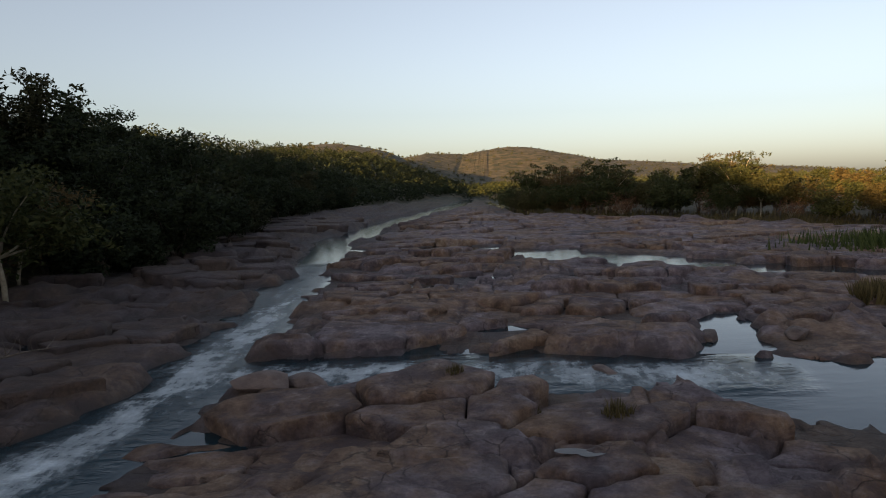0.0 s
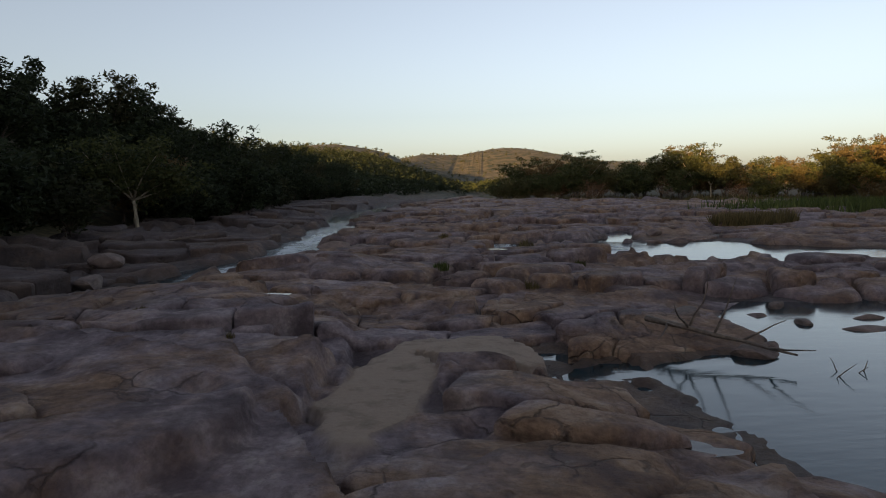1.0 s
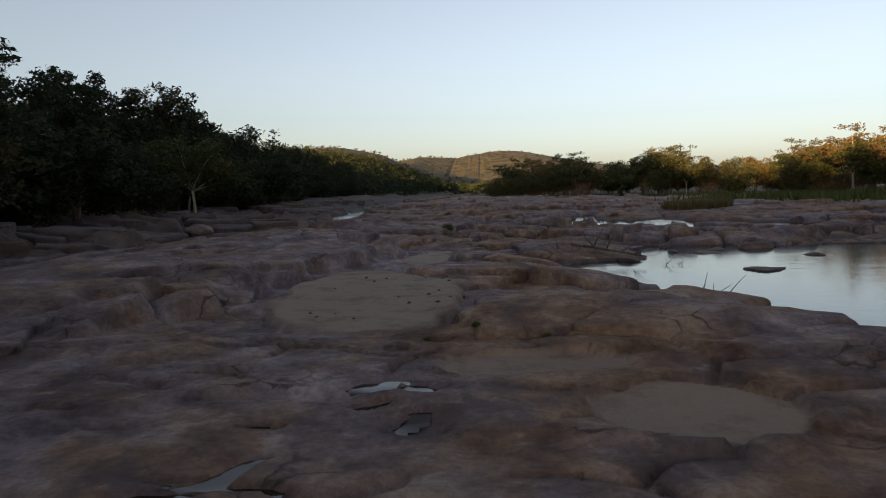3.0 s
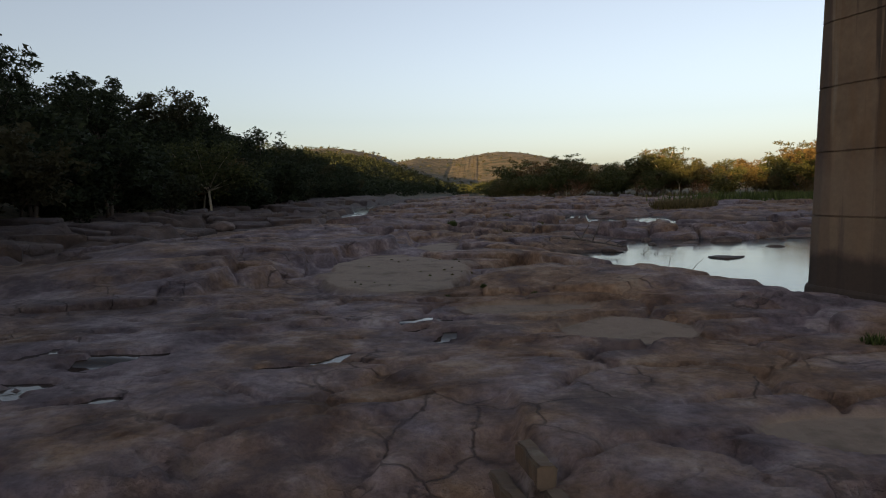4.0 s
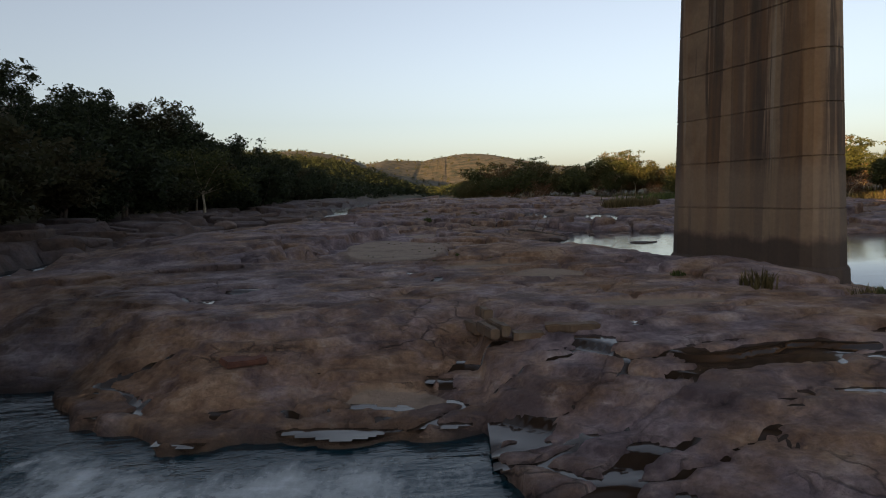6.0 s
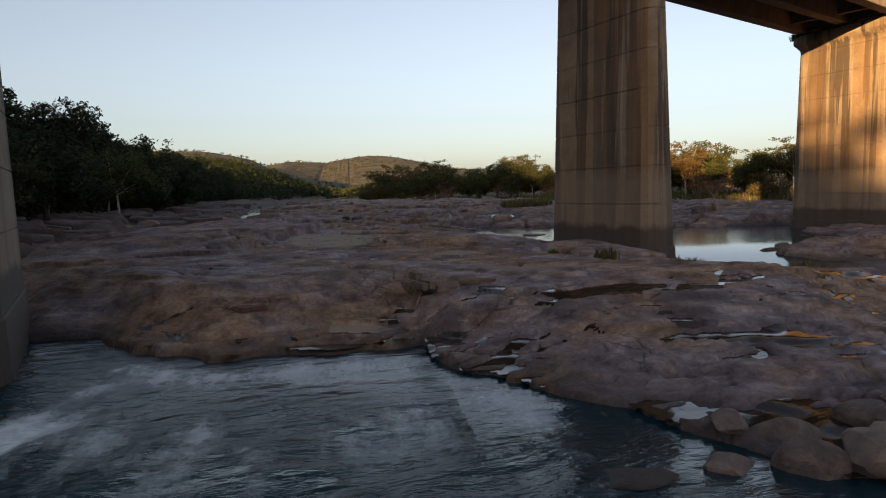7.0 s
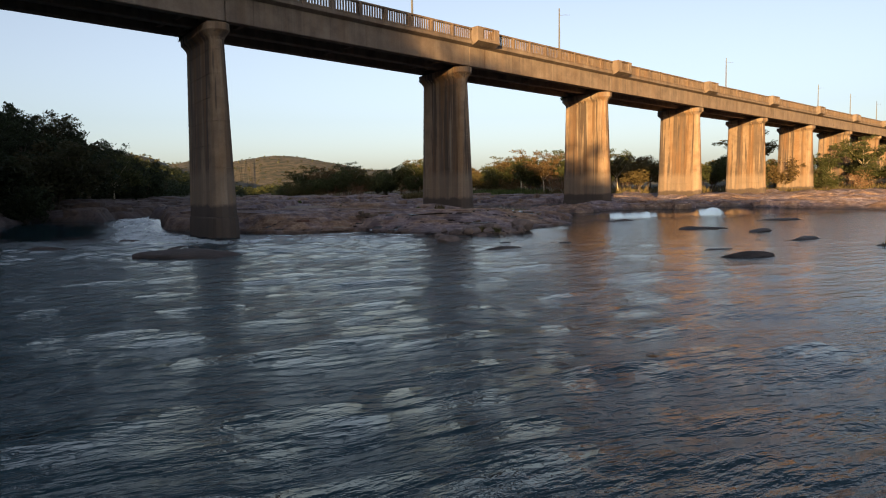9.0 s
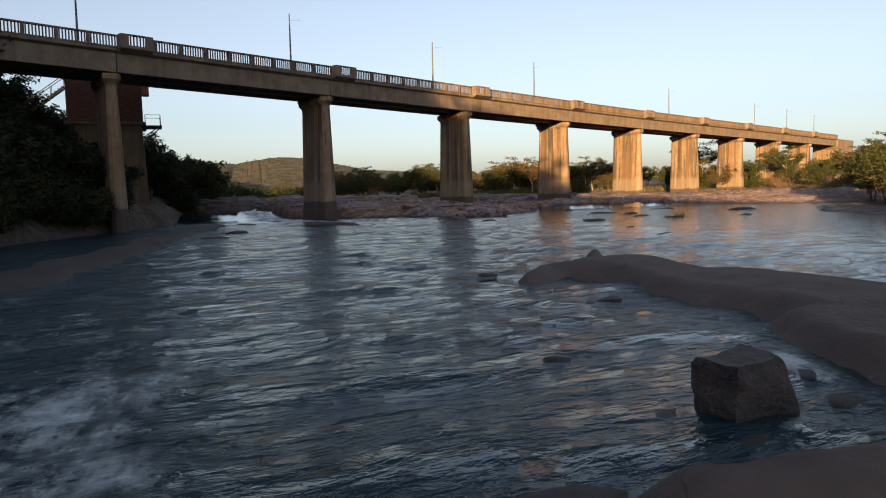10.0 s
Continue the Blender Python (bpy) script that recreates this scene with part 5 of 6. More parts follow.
def lay_slabs(x0, x1, y0, y1, long, short, turn, seed, single, keep_out, fine):
    rng = np.random.default_rng(seed)
    bulk_v, bulk_f, bulk_s, made = [], [], [], 0
    blocks = [c for c in rock_cells(x0, x1, y0, y1, long, short, turn, seed) if len(c[2]) >= 3 and not keep_out(c[0], c[1])]
    cx, cy = np.array([c[0] for c in blocks]), np.array([c[1] for c in blocks])
    px, py = np.array([p[0] for c in blocks for p in c[2]]), np.array([p[1] for c in blocks for p in c[2]])
    at = np.concatenate([[0], np.cumsum([len(c[2]) for c in blocks])])
    sd_c, sd_p = river_sdf(cx, cy), river_sdf(px, py)
    sand_c, sand_p = sand_patch(cx, cy), sand_patch(px, py)
    basin_c = basin(cx, cy)
    calm_edge = np.maximum(bank(cx, cy), sstep(-24, -28, cy) * (1 - sstep(0.3, 5.0, sd_c)))
    inland = np.minimum(cx - np.interp(cy, LEFT_Y, LEFT_X) - 0.5, np.interp(cy, RIGHT_Y, RIGHT_X) - cx - 2)
    ups = sstep(-17, 4, cy)
    ledges = sstep(12.5, 2.0, cx - np.interp(cy, LEFT_Y, LEFT_X)) * sstep(-14, 2, cy)
    broken = sstep(-0.12, 0.30, fbm(cx / 5.0, cy / 5.0, 341, 2))
    _, _, sheet, _, _ = cells(cx / 5.5 + 0.12 * cy, cy / 3.4, 343)
    _, _, lean, _, _ = cells(cx / 5.5 + 0.12 * cy, cy / 3.4, 347)
    plans = []
    for i, (x, y, poly) in enumerate(blocks):
        q = slice(at[i], at[i + 1])
        up, ledge, brk = float(ups[i]), float(ledges[i]), float(broken[i])
        if rng.random() < 0.02 + 0.07 * brk or inland[i] < 0 or sd_c[i] < 0.3 or sd_p[q].min() < -0.4 or sand_c[i] > 0.05 or sand_p[q].max() > 0.6 or basin_c[i] > 0.3:
            continue
        if -37 < y < -17 and abs(x) < 12 and brk < 0.62:
            continue
        n = len(poly)
        area = 0.5 * abs(sum(poly[k][0] * poly[(k + 1) % n][1] - poly[(k + 1) % n][0] * poly[k][1] for k in range(n)))
        if area < 0.12:
            continue
        # whole sheets step up and down together; broken ground block by block
        off = (float(sheet[i]) - 0.5) * (0.26 + 0.42 * up + 0.3 * ledge)
        off += (rng.random() - 0.5) * (0.05 + brk * (0.16 + 0.34 * up) + 0.12 * up + 0.5 * ledge)
        off *= 1 - 0.75 * float(calm_edge[i])
        tilt = np.array((float(lean[i]) - 0.5, float(sheet[i]) - 0.5)) * (0.03 + 0.07 * up) + rng.normal(0, 1, 2) * (0.004 + 0.045 * up * brk)
        gap = 0.012 + brk * rng.uniform(0.02, 0.08) + rng.uniform(0.0, 0.05) * up * (0.3 + brk) + 0.10 * ledge * rng.random()
        edge = rng.uniform(0.025, 0.075) + (0.03 + 0.06 * brk) * up * rng.uniform(0.5, 1.3)
        xy, drop, n, mid = slab_rings(x, y, poly, gap, edge, 0.20 + 0.35 * up, fine)
        plans.append((xy, drop, n, mid, off, tilt, poly, 0.35 * up))
    allxy = np.concatenate([p[0] for p in plans])
    top = bed(allxy[:, 0], allxy[:, 1])
    start = 0
    for xy, drop, n, mid, off, tilt, poly, level in plans:
        h = top[start:start + len(xy)]
        start += len(xy)
        rise = float(h[-1]) + off
        z = h * (1 - level) + h[-1] * level + off + (xy - mid) @ tilt - drop
        v = np.concatenate([xy - mid, z[:, None]], 1)
        TOPS.append(np.concatenate([xy[2 * n:], z[2 * n:, None]], 1))
        f, smooth = [], []
        for k in range(6):
            for i in range(n):
                f.append((k * n + i, k * n + (i + 1) % n, (k + 1) * n + (i + 1) % n, (k + 1) * n + i))
                smooth.append(k > 0)
        for i in range(n):
            f.append((6 * n + i, 6 * n + (i + 1) % n, len(v) - 1))
            smooth.append(True)
        SLABS.append((float(mid[0]), float(mid[1]), poly, rise, tilt, off, level))
        if made < single:
            me = mesh_of("rock_slab", v, f, M_SLAB)
            me.polygons.foreach_set("use_smooth", smooth)
            piece("rock_slab", me, ground, Matrix.Translation((mid[0], mid[1], 0)))
            made += 1
        else:
            o = len(bulk_v)
            bulk_v.extend((a + mid[0], b + mid[1], c) for a, b, c in v)
            bulk_f.extend(tuple(k + o for k in g) for g in f)
            bulk_s.extend(smooth)
    if bulk_v:
        me = mesh_of("rock_slabs", bulk_v, bulk_f, M_SLAB)
        me.polygons.foreach_set("use_smooth", bulk_s)
        ob = new("rock_slabs", me)
        ob.parent = ground
        tagged(ob, kind="stuff")


def rest_z(x, y):
    """The height on which a thing laid at x, y comes to rest."""
    z = ground_z(x, y)
    here = float(bed(np.array([float(x)]), np.array([float(y)]))[0])
    for cx, cy, poly, rise, tilt, off, level in SLABS:
        if abs(x - cx) < 4 and abs(y - cy) < 4:
            n = len(poly)
            side = [(poly[(k + 1) % n][0] - poly[k][0]) * (y - poly[k][1]) - (poly[(k + 1) % n][1] - poly[k][1]) * (x - poly[k][0]) for k in range(n)]
            if all(v >= 0 for v in side) or all(v <= 0 for v in side):
                z = max(z, (here + off) * (1 - level) + rise * level + tilt[0] * (x - cx) + tilt[1] * (y - cy))
    return z


M_SLAB = make_slab_material()
near = lambda x, y: False
lay_slabs(-13, 13, -26.5, -9, 3.0, 1.7, 0.30, 401, 200, near, 0.22)
lay_slabs(-13, 13, -9, 14, 1.9, 1.25, 0.42, 404, 100, near, 0.26)
lay_slabs(-26, 40, -37, 64, 2.6, 1.6, 0.30, 402, 0, lambda x, y: -13 < x < 13 and -37 < y < 14, 0.55)
lay_slabs(-40, 50, 64, 118, 6.0, 3.2, 0.42, 403, 0, near, 1.6)


# ------------------------------------------------------------------ pools left on the rock
tops = np.concatenate(TOPS)
for i, (px, py, half_l, half_w, turn) in enumerate(c for c in PUDDLES if c[1] > -18.5):
    near_by = tops[np.hypot(tops[:, 0] - px, tops[:, 1] - py) < max(0.45, half_w + 0.25)]
    level = float(np.percentile(near_by[:, 2], 48 - 16 * (half_l > 0.6))) + 0.012 if len(near_by) else ground_z(px, py) + 0.03
    n, pts = 40, []
    for j in range(n):
        a = 2 * math.pi * j / n
        k = 1.15 + 0.38 * math.sin(2 * a + i) + 0.22 * math.sin(3 * a + 2.3 * i) + 0.12 * math.sin(5 * a + 1.1 * i)
        u, v = half_l * k * math.cos(a), half_w * k * math.sin(a)
        pts.append((px + u * math.cos(turn) - v * math.sin(turn), py + u * math.sin(turn) + v * math.cos(turn), level))
    me = mesh_of("puddle", pts, [tuple(range(n))], M_POOL)
    at = me.attributes.new("calm", 'FLOAT', 'POINT')
    at.data.foreach_set("value", [1.0] * n)
    tagged(new("puddle", me), "still rain pool in a hollow of the bedrock", "puddle", "puddles on the rock")


# ------------------------------------------------------------------ boulders
def make_boulder(seed, material, flatness=0.62, angular=0.5):
    rng = random.Random(seed)
    bm = bmesh.new()
    bmesh.ops.create_icosphere(bm, subdivisions=3, radius=1.0)
    planes = [(Vector((rng.gauss(0, 1), rng.gauss(0, 1), rng.gauss(0, 0.8))).normalized(), rng.uniform(0.50, 0.80)) for _ in range(11)]
    for v in bm.verts:
        p = v.co.copy()
        for nrm, d in planes:
            over = p.dot(nrm) - d
            if over > 0:
                p -= nrm * over * (0.75 + 0.25 * angular)
        p *= 1 + 0.07 * noise.noise(p * 1.7 + Vector((seed, 0, 0))) + 0.03 * noise.noise(p * 4.5)
        v.co = Vector((p.x, p.y * 0.85, p.z * flatness))
    return mesh_from(bm, "boulder", material)


B_DRY = [make_boulder(s, M_STONE, 0.55 + 0.07 * (s % 3)) for s in range(5)]
B_WET = [make_boulder(s + 20, M_WETSTONE, 0.36 + 0.05 * (s % 3)) for s in range(4)]
for lot in (B_DRY, B_WET):
    for me in lot:
        me.polygons.foreach_set("use_smooth", [lot is B_WET] * len(me.polygons))


def boulder(x, y, r, wet=False, sx=1.0, sz=1.0, turn=0, i=0, label=""):
    me = (B_WET if wet else B_DRY)[i % (4 if wet else 5)]
    ob = new("boulder", me)
    g = rest_z(x, y)
    wl = float(water_level(np.array(0.0), np.array(float(y))))
    base = max(g, wl - 0.3 * r) if g < wl else g
    ob.matrix_basis = pose(x, y, base + 0.22 * r * sz, 0, 0, turn)
    ob.scale = (r * sx, r, r * sz)
    return tagged(ob, label or ("wet dark rock breaking the river surface" if wet else "rounded brown boulder on the river rock"), "rock", "rocks in the river" if wet else "boulders on the shelf")


rb = random.Random(4)
# the rubble at the water's edge
for i, (x, y, r) in enumerate(((2.9, -35.4, 0.42), (3.7, -35.7, 0.46), (4.3, -36.0, 0.40), (4.8, -35.6, 0.52), (5.4, -36.3, 0.42), (4.0, -34.9, 0.40), (5.1, -34.9, 0.46),
                               (5.9, -35.4, 0.50), (6.6, -36.2, 0.42), (3.4, -34.6, 0.30), (6.1, -34.4, 0.36), (7.3, -35.6, 0.44), (8.2, -34.0, 0.60), (4.7, -37.0, 0.30))):
    boulder(x, y, r, False, rb.uniform(0.9, 1.35), rb.uniform(0.8, 1.15), rb.uniform(0, 360), i)
for i, (x, y, r, sx) in enumerate(((3.8, -36.9, 0.42, 1.4), (1.7, -35.5, 0.42, 1.4), (2.7, -38.6, 0.46, 1.6), (2.9, -45.0, 0.62, 2.2), (6.6, -43.3, 0.32, 1.2), (4.1, -42.1, 0.26, 1.5), (-9.2, -41.9, 1.0, 2.3),
                                   (-9.9, -37.1, 0.5, 2.0), (17.4, -38.4, 0.70, 2.5), (18.1, -27.4, 0.6, 2.2), (5.2, -67.2, 0.42, 1.8), (9.0, -51.9, 0.5, 2.4), (16.7, -51.2, 0.7, 2.0), (-16.8, -48.3, 0.6, 1.6),
                                   (-17.7, -53.5, 0.7, 1.4), (22.1, -52.0, 0.5, 1.8), (10.1, -49.2, 0.4, 2.2), (17.8, -41.9, 0.5, 2.0), (16.1, -46.8, 0.5, 2.4), (-11.4, -88.4, 0.26, 1.7), (-10.9, -89.2, 0.24, 1.2),
                                   (-8.4, -85.0, 0.18, 1.6), (-7.6, -84.6, 0.20, 2.0), (6.9, -60.6, 0.26, 1.6), (-8.5, -79.2, 0.26, 1.5), (-9.0, -80.2, 0.24, 1.6), (-9.2, -81.2, 0.2, 1.4), (-16.5, -34.5, 0.9, 1.8),
                                   (-13.2, -30.2, 0.55, 1.5), (26.5, -33.0, 0.7, 2.4), (30.0, -42.0, 0.8, 2.0))):
    boulder(x, y, r, True, sx, rb.uniform(0.8, 1.2), rb.uniform(-25, 25), i)
boulder(2.2, -39.7, 0.62, False, 1.2, 0.9, 20, 2, "brown boulder standing in the shallow river")
# stones standing in the still pool and beside the channel
for i, (x, y, r) in enumerate(((7.0, 3.3, 0.42), (8.0, 4.6, 0.36), (7.7, 2.2, 0.34), (8.9, 1.4, 0.50), (9.6, 2.9, 0.34), (5.2, -1.1, 0.45), (5.9, -0.2, 0.34), (11.5, 3.4, 0.6), (4.6, 1.6, 0.55), (12.5, 0.2, 0.4),
                               (-8.3, 19.4, 0.9), (-7.2, 19.9, 0.75), (-15.6, 9.5, 0.7), (-16.8, 5.0, 0.6), (-17.6, 14.0, 0.9), (9.4, 25.6, 0.6), (2.0, 21.9, 0.5), (6.5, 26.2, 0.7))):
    boulder(x, y, r, False, rb.uniform(1.1, 1.6), rb.uniform(0.6, 0.9), rb.uniform(0, 360), i)


# broken wet rock along the near bank
for i, (x, y, r, sx) in enumerate(((-11.1, -92.7, 0.30, 1.5), (-10.9, -91.8, 0.22, 1.6), (-12.6, -93.2, 0.32, 1.5), (-10.5, -92.7, 0.26, 1.6), (-8.6, -91.9, 0.30, 1.3), (-8.2, -90.9, 0.22, 1.5))):
    boulder(x, y, r, True, sx, rb.uniform(0.5, 0.8), rb.uniform(0, 360), i, "low wet dark rock on the river bank")


def make_block():
    bm = bmesh.new()
    bmesh.ops.create_cube(bm, size=1.0)
    bmesh.ops.subdivide_edges(bm, edges=list(bm.edges), cuts=7, use_grid_fill=True)
    for v in bm.verts:
        p = v.co.copy()
        k = 1.0 - 0.16 * (p.z + 0.5)
        q = Vector((p.x * 0.98 * k, p.y * 0.70 * k, p.z * 0.80))
        q.z += 0.10 * p.x * (p.z > 0) + 0.10 * max(0.0, p.x - 0.15) * (p.z > 0.2)
        q *= 1 + 0.30 * noise.noise(q * 1.9 + Vector((3.1, 0, 0))) + 0.10 * noise.noise(q * 5.0)
        cut = q.x * 0.8 + q.z * 0.6 - 0.56
        if cut > 0:
            q -= Vector((0.8, 0, 0.6)) * cut
        v.co = q
    return part("rock_block", bm, M_WETSTONE)


blk = make_block()
blk.matrix_basis = pose(-10.0, -91.9, 0.06, 0, 2, 14)
blk.scale = (0.92, 0.85, 0.78)
tagged(blk, "squared dark rock block at the river's edge", "rock")

# ------------------------------------------------------------------ things lying on the rock
def lay(ob, x, y, turn, up, tip=0.0, side=0.0):
    ob.matrix_basis = pose(x, y, rest_z(x, y) + up, side, tip, turn)
    return ob


def broken_bar(name, length, wide, deep, seed, material):
    """A length of old concrete with chipped edges and ragged ends."""
    bm = bmesh.new()
    bmesh.ops.create_cube(bm, size=1.0, matrix=Matrix.Diagonal((length, wide, deep, 1)))
    bmesh.ops.subdivide_edges(bm, edges=[e for e in bm.edges if abs(e.verts[0].co.x - e.verts[1].co.x) > 0.1], cuts=9)
    bmesh.ops.bevel(bm, geom=[e for e in bm.edges if abs(e.verts[0].co.x - e.verts[1].co.x) > 0.01], offset=0.02, segments=2, affect='EDGES')
    for v in bm.verts:
        q = v.co * 7 + Vector((seed * 3.7, 0, 0))
        v.co += Vector((0.06 * noise.noise(q) * (abs(v.co.x) > length * 0.48), 0.022 * noise.noise(q + Vector((9, 0, 0))), 0.018 * noise.noise(q + Vector((0, 9, 0)))))
    return part(name, bm, material)


for i, (x, y, L, turn, tip) in enumerate(((0.02, -25.00, 0.80, 106, 2), (0.24, -25.90, 1.05, 102, 3), (0.23, -24.90, 0.66, 103, 2), (0.44, -25.80, 1.00, 101, 3))):
    ob = broken_bar("concrete_beam", L, 0.15, 0.18, i, M_TOWER)
    tagged(lay(ob, x, y, turn, 0.12, tip), "broken grey concrete beam lying on the bedrock", "beam", "fallen beams")
ob = broken_bar("concrete_slab", 0.86, 0.30, 0.13, 7, M_TOWER)
tagged(lay(ob, 1.62, -26.30, -4, 0.05), "flat grey concrete slab lying on the bedrock", "slab", "fallen slabs")
ob = broken_bar("concrete_slab", 0.62, 0.28, 0.12, 8, M_TOWER)
tagged(lay(ob, 0.95, -26.20, -2, 0.03), "short concrete slab half buried in sand", "slab", "fallen slabs")
ob = broken_bar("rusty_plate", 0.62, 0.50, 0.10, 9, M_RUST)
tagged(lay(ob, -3.75, -26.65, 32, 0.06), "rusty brown plate lying on the bedrock", "plate")


def make_branch(seed, length, r, label):
    rs2 = random.Random(seed)
    thing = new("driftwood")
    d = Vector((1, 0, 0.08))
    main = limb_points(rs2, (0, 0, 0), d, length, 0.02, 6)
    part("stem", bm_tube(main, [r * (1 - 0.12 * i) for i in range(7)], 6), M_WOOD, thing, smooth=True)
    for i in range(7):
        p = main[1 + i % 5]
        q = limb_points(rs2, p, Vector((rs2.uniform(-0.4, 1), rs2.uniform(-1, 1), rs2.uniform(0.1, 0.9))), length * rs2.uniform(0.18, 0.42), 0.0, 4)
        part("twig", bm_tube(q, [r * 0.42, r * 0.34, r * 0.26, r * 0.18, r * 0.1], 5), M_WOOD, thing, smooth=True)
    return tagged(thing, label, "driftwood", "driftwood on the rocks")


lay(make_branch(1, 3.4, 0.075, "bare grey driftwood branch stranded at the pool"), 3.3, 0.2, -62, 0.12, 14)
lay(make_branch(2, 1.5, 0.045, "small twiggy driftwood branch in the pool"), 5.6, -2.9, 10, 0.45)
lay(make_branch(3, 1.9, 0.04, "thin driftwood branch at the pool's edge"), 5.0, -9.3, -15, 0.10)
lay(make_branch(4, 2.2, 0.05, "driftwood branch washed against the shaded bank"), -17.5, 20.0, 60, 0.15)

# ------------------------------------------------------------------ grass, reeds and the grassy mound
T_DRY = make_tuft(31, 0.42, 0.34, 130, M_GRASS, "dry yellow-brown grass tuft in a rock joint")
T_GREEN = make_tuft(32, 0.36, 0.30, 130, M_REED, "green grass tuft in a rock joint")
spots = [(7.3, -12.9, 1, 1.5), (6.9, -12.5, 1, 1.1), (7.7, -13.3, 1, 1.0), (6.3, -22.6, 0, 1.2), (8.4, -23.0, 0, 1.0), (9.3, -22.2, 1, 1.0), (1.4, 16.3, 0, 1.1), (-0.6, 17.6, 0, 0.8), (-2.0, 8.2, 1, 0.9),
         (-2.6, 18.9, 0, 0.8), (-0.2, -16.9, 1, 0.22), (0.8, -17.2, 1, 0.25), (-0.9, -17.3, 1, 0.2), (3.1, 10.2, 0, 0.7), (-5.2, -3.3, 0, 0.4), (1.0, 6.1, 0, 0.8), (5.1, -21.0, 1, 0.6),
         (-7.8, -1.5, 0, 0.5), (2.6, 4.4, 0, 0.5), (10.4, -20.6, 0, 1.1), (11.5, -24.5, 0, 1.2), (16.7, -51.0, 1, 3.2), (17.5, -51.3, 1, 2.4), (16.0, -51.2, 0, 2.2), (31.0, -40.5, 1, 2.5), (5.3, -35.5, 0, 1.3), (5.9, -35.9, 0, 1.0)]
# seedlings on the sand, and weeds rooted on the pier caps
for i in range(22):
    spots.append((-1.8 + rb.uniform(-1.5, 1.5), -13.2 + rb.uniform(-2.8, 2.6), rb.choice((0, 1)), rb.uniform(0.06, 0.15)))
WEEDS, CAP_TOP = [], []
for k, u, v in ((1, -0.45, 2.6), (1, -0.55, 2.3), (1, -0.3, 2.8), (3, -0.45, 2.6), (3, -0.3, 2.8), (4, -0.45, 2.6)):
    c = pier_centre(k)
    WEEDS.append((c.x + u * math.cos(FLOW) - v * math.sin(FLOW), c.y + u * math.sin(FLOW) + v * math.cos(FLOW), rb.choice((0, 1)), rb.uniform(0.7, 1.2)))
    CAP_TOP.append(DECK_Z + RISE[k - FIRST_PIER] - 0.16)
first_use = {0: True, 1: True}
for x, y, k, sc in spots + WEEDS:
    src = (T_DRY, T_GREEN)[k]
    on_cap = (x, y, k, sc) in WEEDS
    m = pose(x, y, CAP_TOP[WEEDS.index((x, y, k, sc))] if on_cap else rest_z(x, y) - 0.05 * min(sc, 1), 0, 0, rb.uniform(0, 360))
    if first_use[k]:
        src.matrix_basis = m
        ob = src
        first_use[k] = False
    else:
        ob = copy_thing(src, m)
    ob.scale = (sc, sc, sc)
    if on_cap:
        tagged(ob, "weeds rooted on a bridge pier cap", "weeds", "weeds on the pier caps")


def make_meadow(name, n, place, h, material, label, seed):
    rng = np.random.default_rng(seed)
    v = np.zeros((n, 3, 3))
    for i in range(n):
        x, y = place(rng)
        z = ground_z(x, y)
        a, hh = rng.uniform(0, 6.283), h * rng.uniform(0.5, 1.2)
        w = 0.05 + 0.05 * h
        v[i] = ((x - w * math.cos(a), y - w * math.sin(a), z - 0.1), (x + w * math.cos(a), y + w * math.sin(a), z - 0.1), (x + rng.normal(0, 0.25 * h), y + rng.normal(0, 0.25 * h), z + hh))
    me = mesh_of(name, v.reshape(-1, 3), [(3 * i, 3 * i + 1, 3 * i + 2) for i in range(n)], material)
    return tagged(new(name, me), label, "grass", kind="stuff")


def right_edge(rng):
    y = -60 + 190 * rng.random()
    return float(np.interp(y, RIGHT_Y, RIGHT_X)) + 14 * rng.random() ** 1.5 - 1.0, y


def reed_bed(rng):
    return 38 + rng.normal(0, 5.5), 58 + rng.normal(0, 3.2)


def mound(rng):
    a, r = rng.uniform(0, 6.283), rng.random() ** 0.5
    return 17.8 + 2.8 * r * math.cos(a), 32.6 + 1.8 * r * math.sin(a)


make_meadow("bank_grass", 15000, right_edge, 0.9, M_GRASS, "dry grass along the sunlit bank", 3)
make_meadow("reeds", 5000, reed_bed, 1.3, M_REED, "green reeds by the upper pool", 4)
make_meadow("mound_grass", 2600, mound, 0.95, M_GRASS, "dry brown grass covering a low mound", 5)


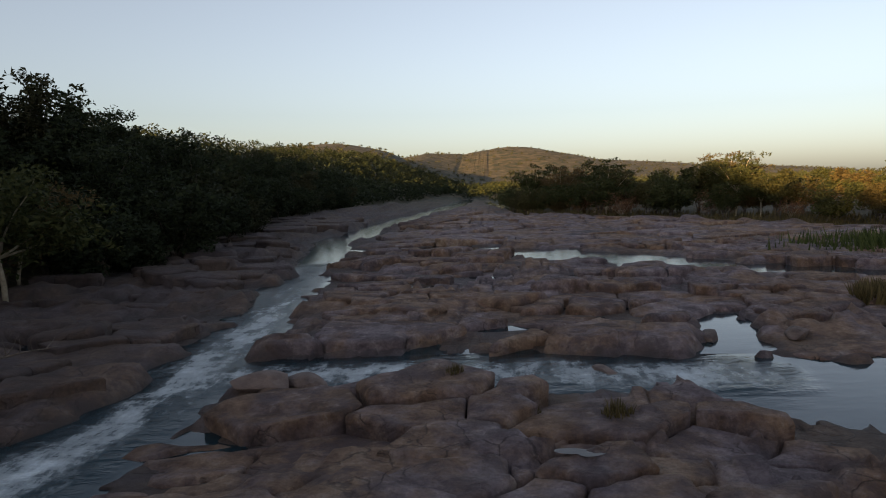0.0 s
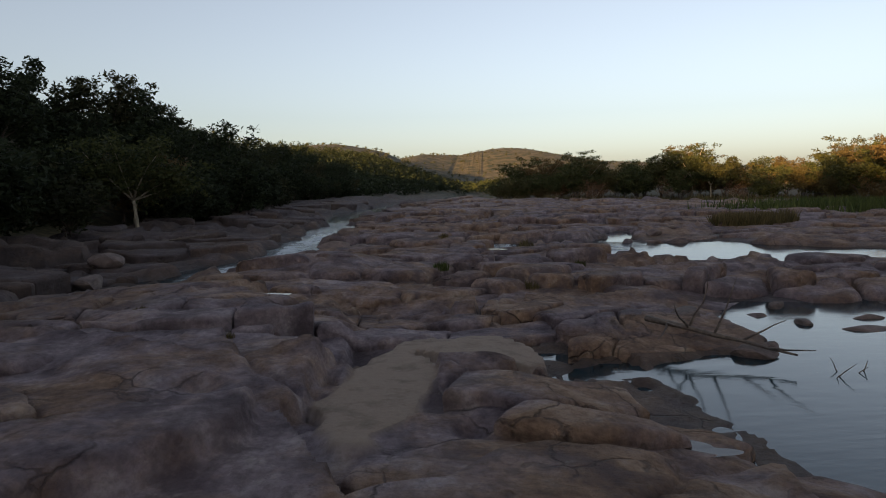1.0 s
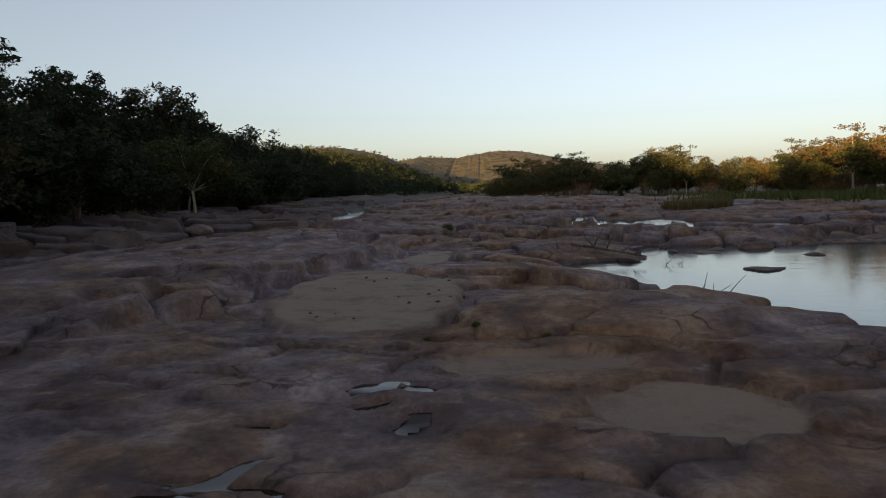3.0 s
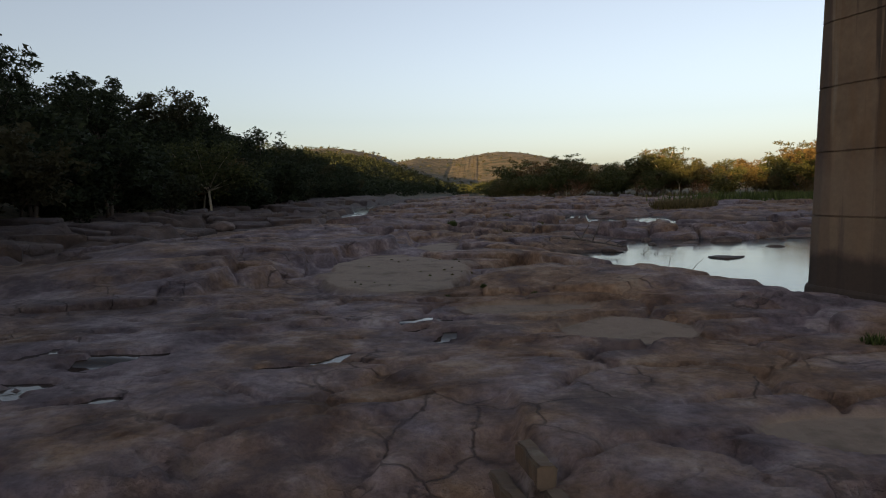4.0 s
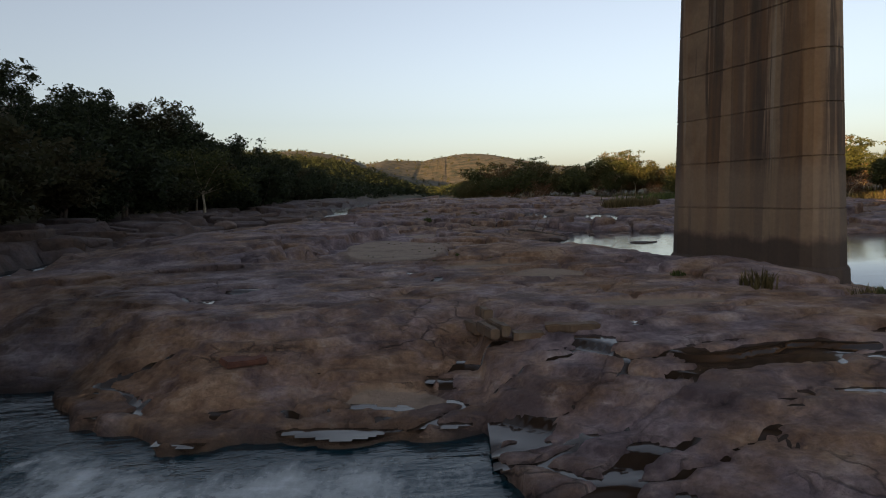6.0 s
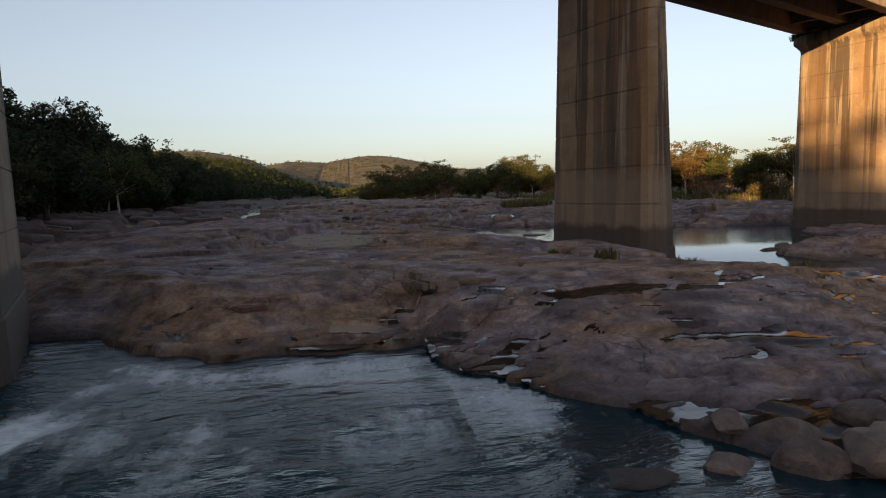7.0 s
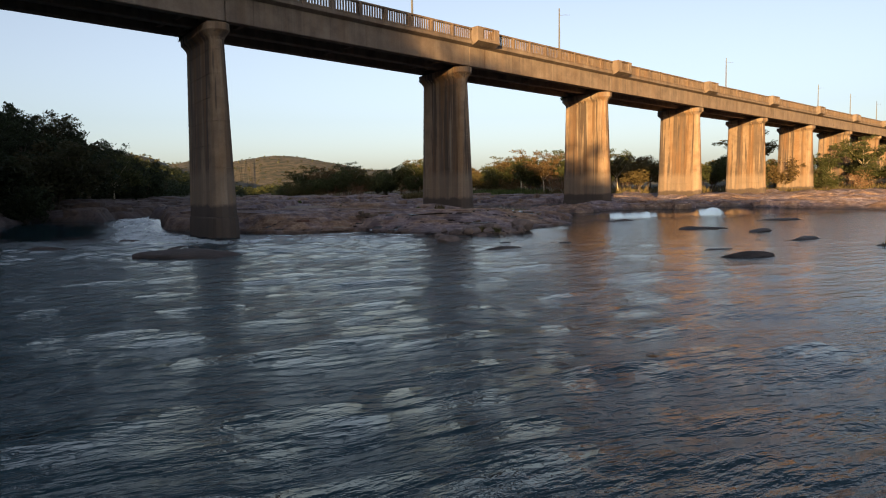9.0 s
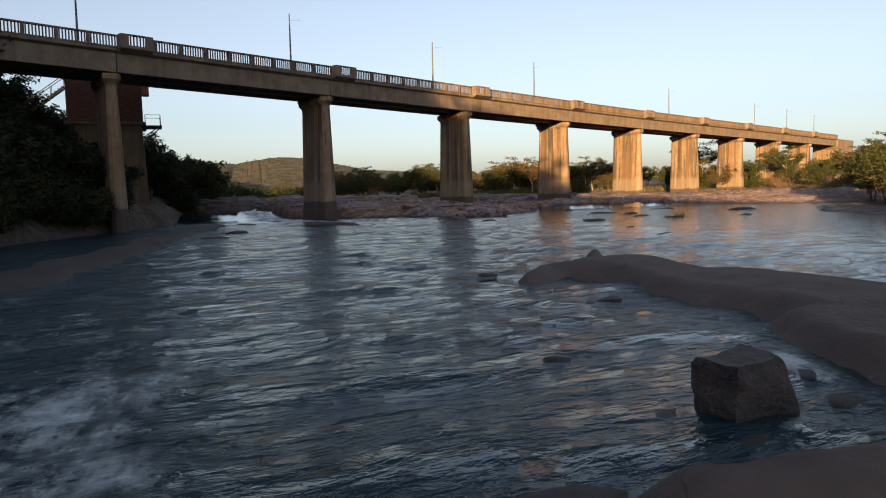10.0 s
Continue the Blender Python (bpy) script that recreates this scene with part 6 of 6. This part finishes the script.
# ------------------------------------------------------------------ the intake tower behind the first pier
def make_tower():
    thing = new("intake_tower")
    def ring(z, hx, hy):
        return [Vector((sx * hx, sy * hy, z)) for sx, sy in ((-1, -1), (1, -1), (1, 1), (-1, 1))]
    part("base", loft([ring(-1.5, 2.75, 2.6), ring(9.2, 2.45, 2.4)]), M_TOWER, thing)
    part("ledge", bm_box(-2.75, 2.75, -2.7, 2.7, 9.2, 9.5, 0.04), M_TOWER, thing)
    part("upper_wall", bm_box(-2.55, 2.55, -2.45, 2.45, 9.5, 13.3, 0.05), M_RUST, thing, "rust-brown upper wall")
    part("roof", bm_box(-2.75, 2.75, -2.65, 2.65, 13.3, 13.55, 0.04), M_TOWER, thing)
    winch = part("winch", bm_box(2.45, 3.1, -0.6, 0.5, 12.3, 13.1, 0.05), M_RED, thing, "winch housing coloured orange for the low sun on it")
    part("drum", bm_tube([(2.9, -0.5, 13.2), (2.9, 0.5, 13.2)], [0.22, 0.22], 10), M_RED, winch)
    plat = part("platform", bm_box(2.4, 3.9, -1.3, 1.3, 9.25, 9.35), M_STEEL, thing, "steel grating platform")
    for y in (-1.2, 1.2):
        part("brace", bm_tube([(2.4, y, 8.1), (3.7, y, 9.25)], [0.05, 0.05], 6), M_STEEL, plat)
        for x in (2.7, 3.8):
            part("stanchion", bm_tube([(x, y, 9.3), (x, y, 10.35)], [0.025, 0.025], 6), M_STEEL, plat)
        part("handrail", bm_tube([(2.7, y, 10.35), (3.8, y, 10.35)], [0.025, 0.025], 6), M_STEEL, plat)
    part("handrail", bm_tube([(3.8, -1.2, 10.35), (3.8, 1.2, 10.35)], [0.025, 0.025], 6), M_STEEL, plat)
    return tagged(thing, "tall rust-brown concrete water intake tower beside the bridge", "tower")


tower = make_tower()
tower.matrix_basis = pose(-28.6, -26.5, 0, 0, 0, 8)
tower.scale = (1.22, 1.22, 1.0)


def make_stair():
    thing = new("outside_stair")
    n = 18
    for i in range(n):
        x, z = -0.28 * i, 12.9 - 0.22 * i
        part("tread", bm_box(x - 0.28, x, -0.5, 0.5, z - 0.05, z, 0.01), M_STEEL, thing)
    for y in (-0.52, 0.52):
        part("stringer", bm_tube([(0, y, 12.85), (-0.28 * n, y, 12.85 - 0.22 * n)], [0.09, 0.09], 6), M_YELLOW, thing)
        part("handrail", bm_tube([(0, y, 13.9), (-0.28 * n, y, 13.9 - 0.22 * n)], [0.04, 0.04], 6), M_YELLOW, thing)
        for i in range(0, n, 4):
            part("stanchion", bm_tube([(-0.28 * i, y, 12.8 - 0.22 * i), (-0.28 * i, y, 13.9 - 0.22 * i)], [0.03, 0.03], 6), M_YELLOW, thing)
    part("landing", bm_box(-0.28 * n - 1.6, -0.28 * n, -0.6, 0.6, 12.9 - 0.22 * n - 0.2, 12.9 - 0.22 * n - 0.05), M_STEEL, thing)
    part("landing_wall", bm_box(-0.28 * n - 1.5, -0.28 * n - 0.6, -0.5, 0.5, 3.0, 12.9 - 0.22 * n - 0.2), M_TOWER, thing)
    return tagged(thing, "steel outside stair with faded yellow handrails up the tower", "stair")


stair = make_stair()
stair.matrix_basis = pose(-31.9, -27.2, 0, 0, 0, 8)
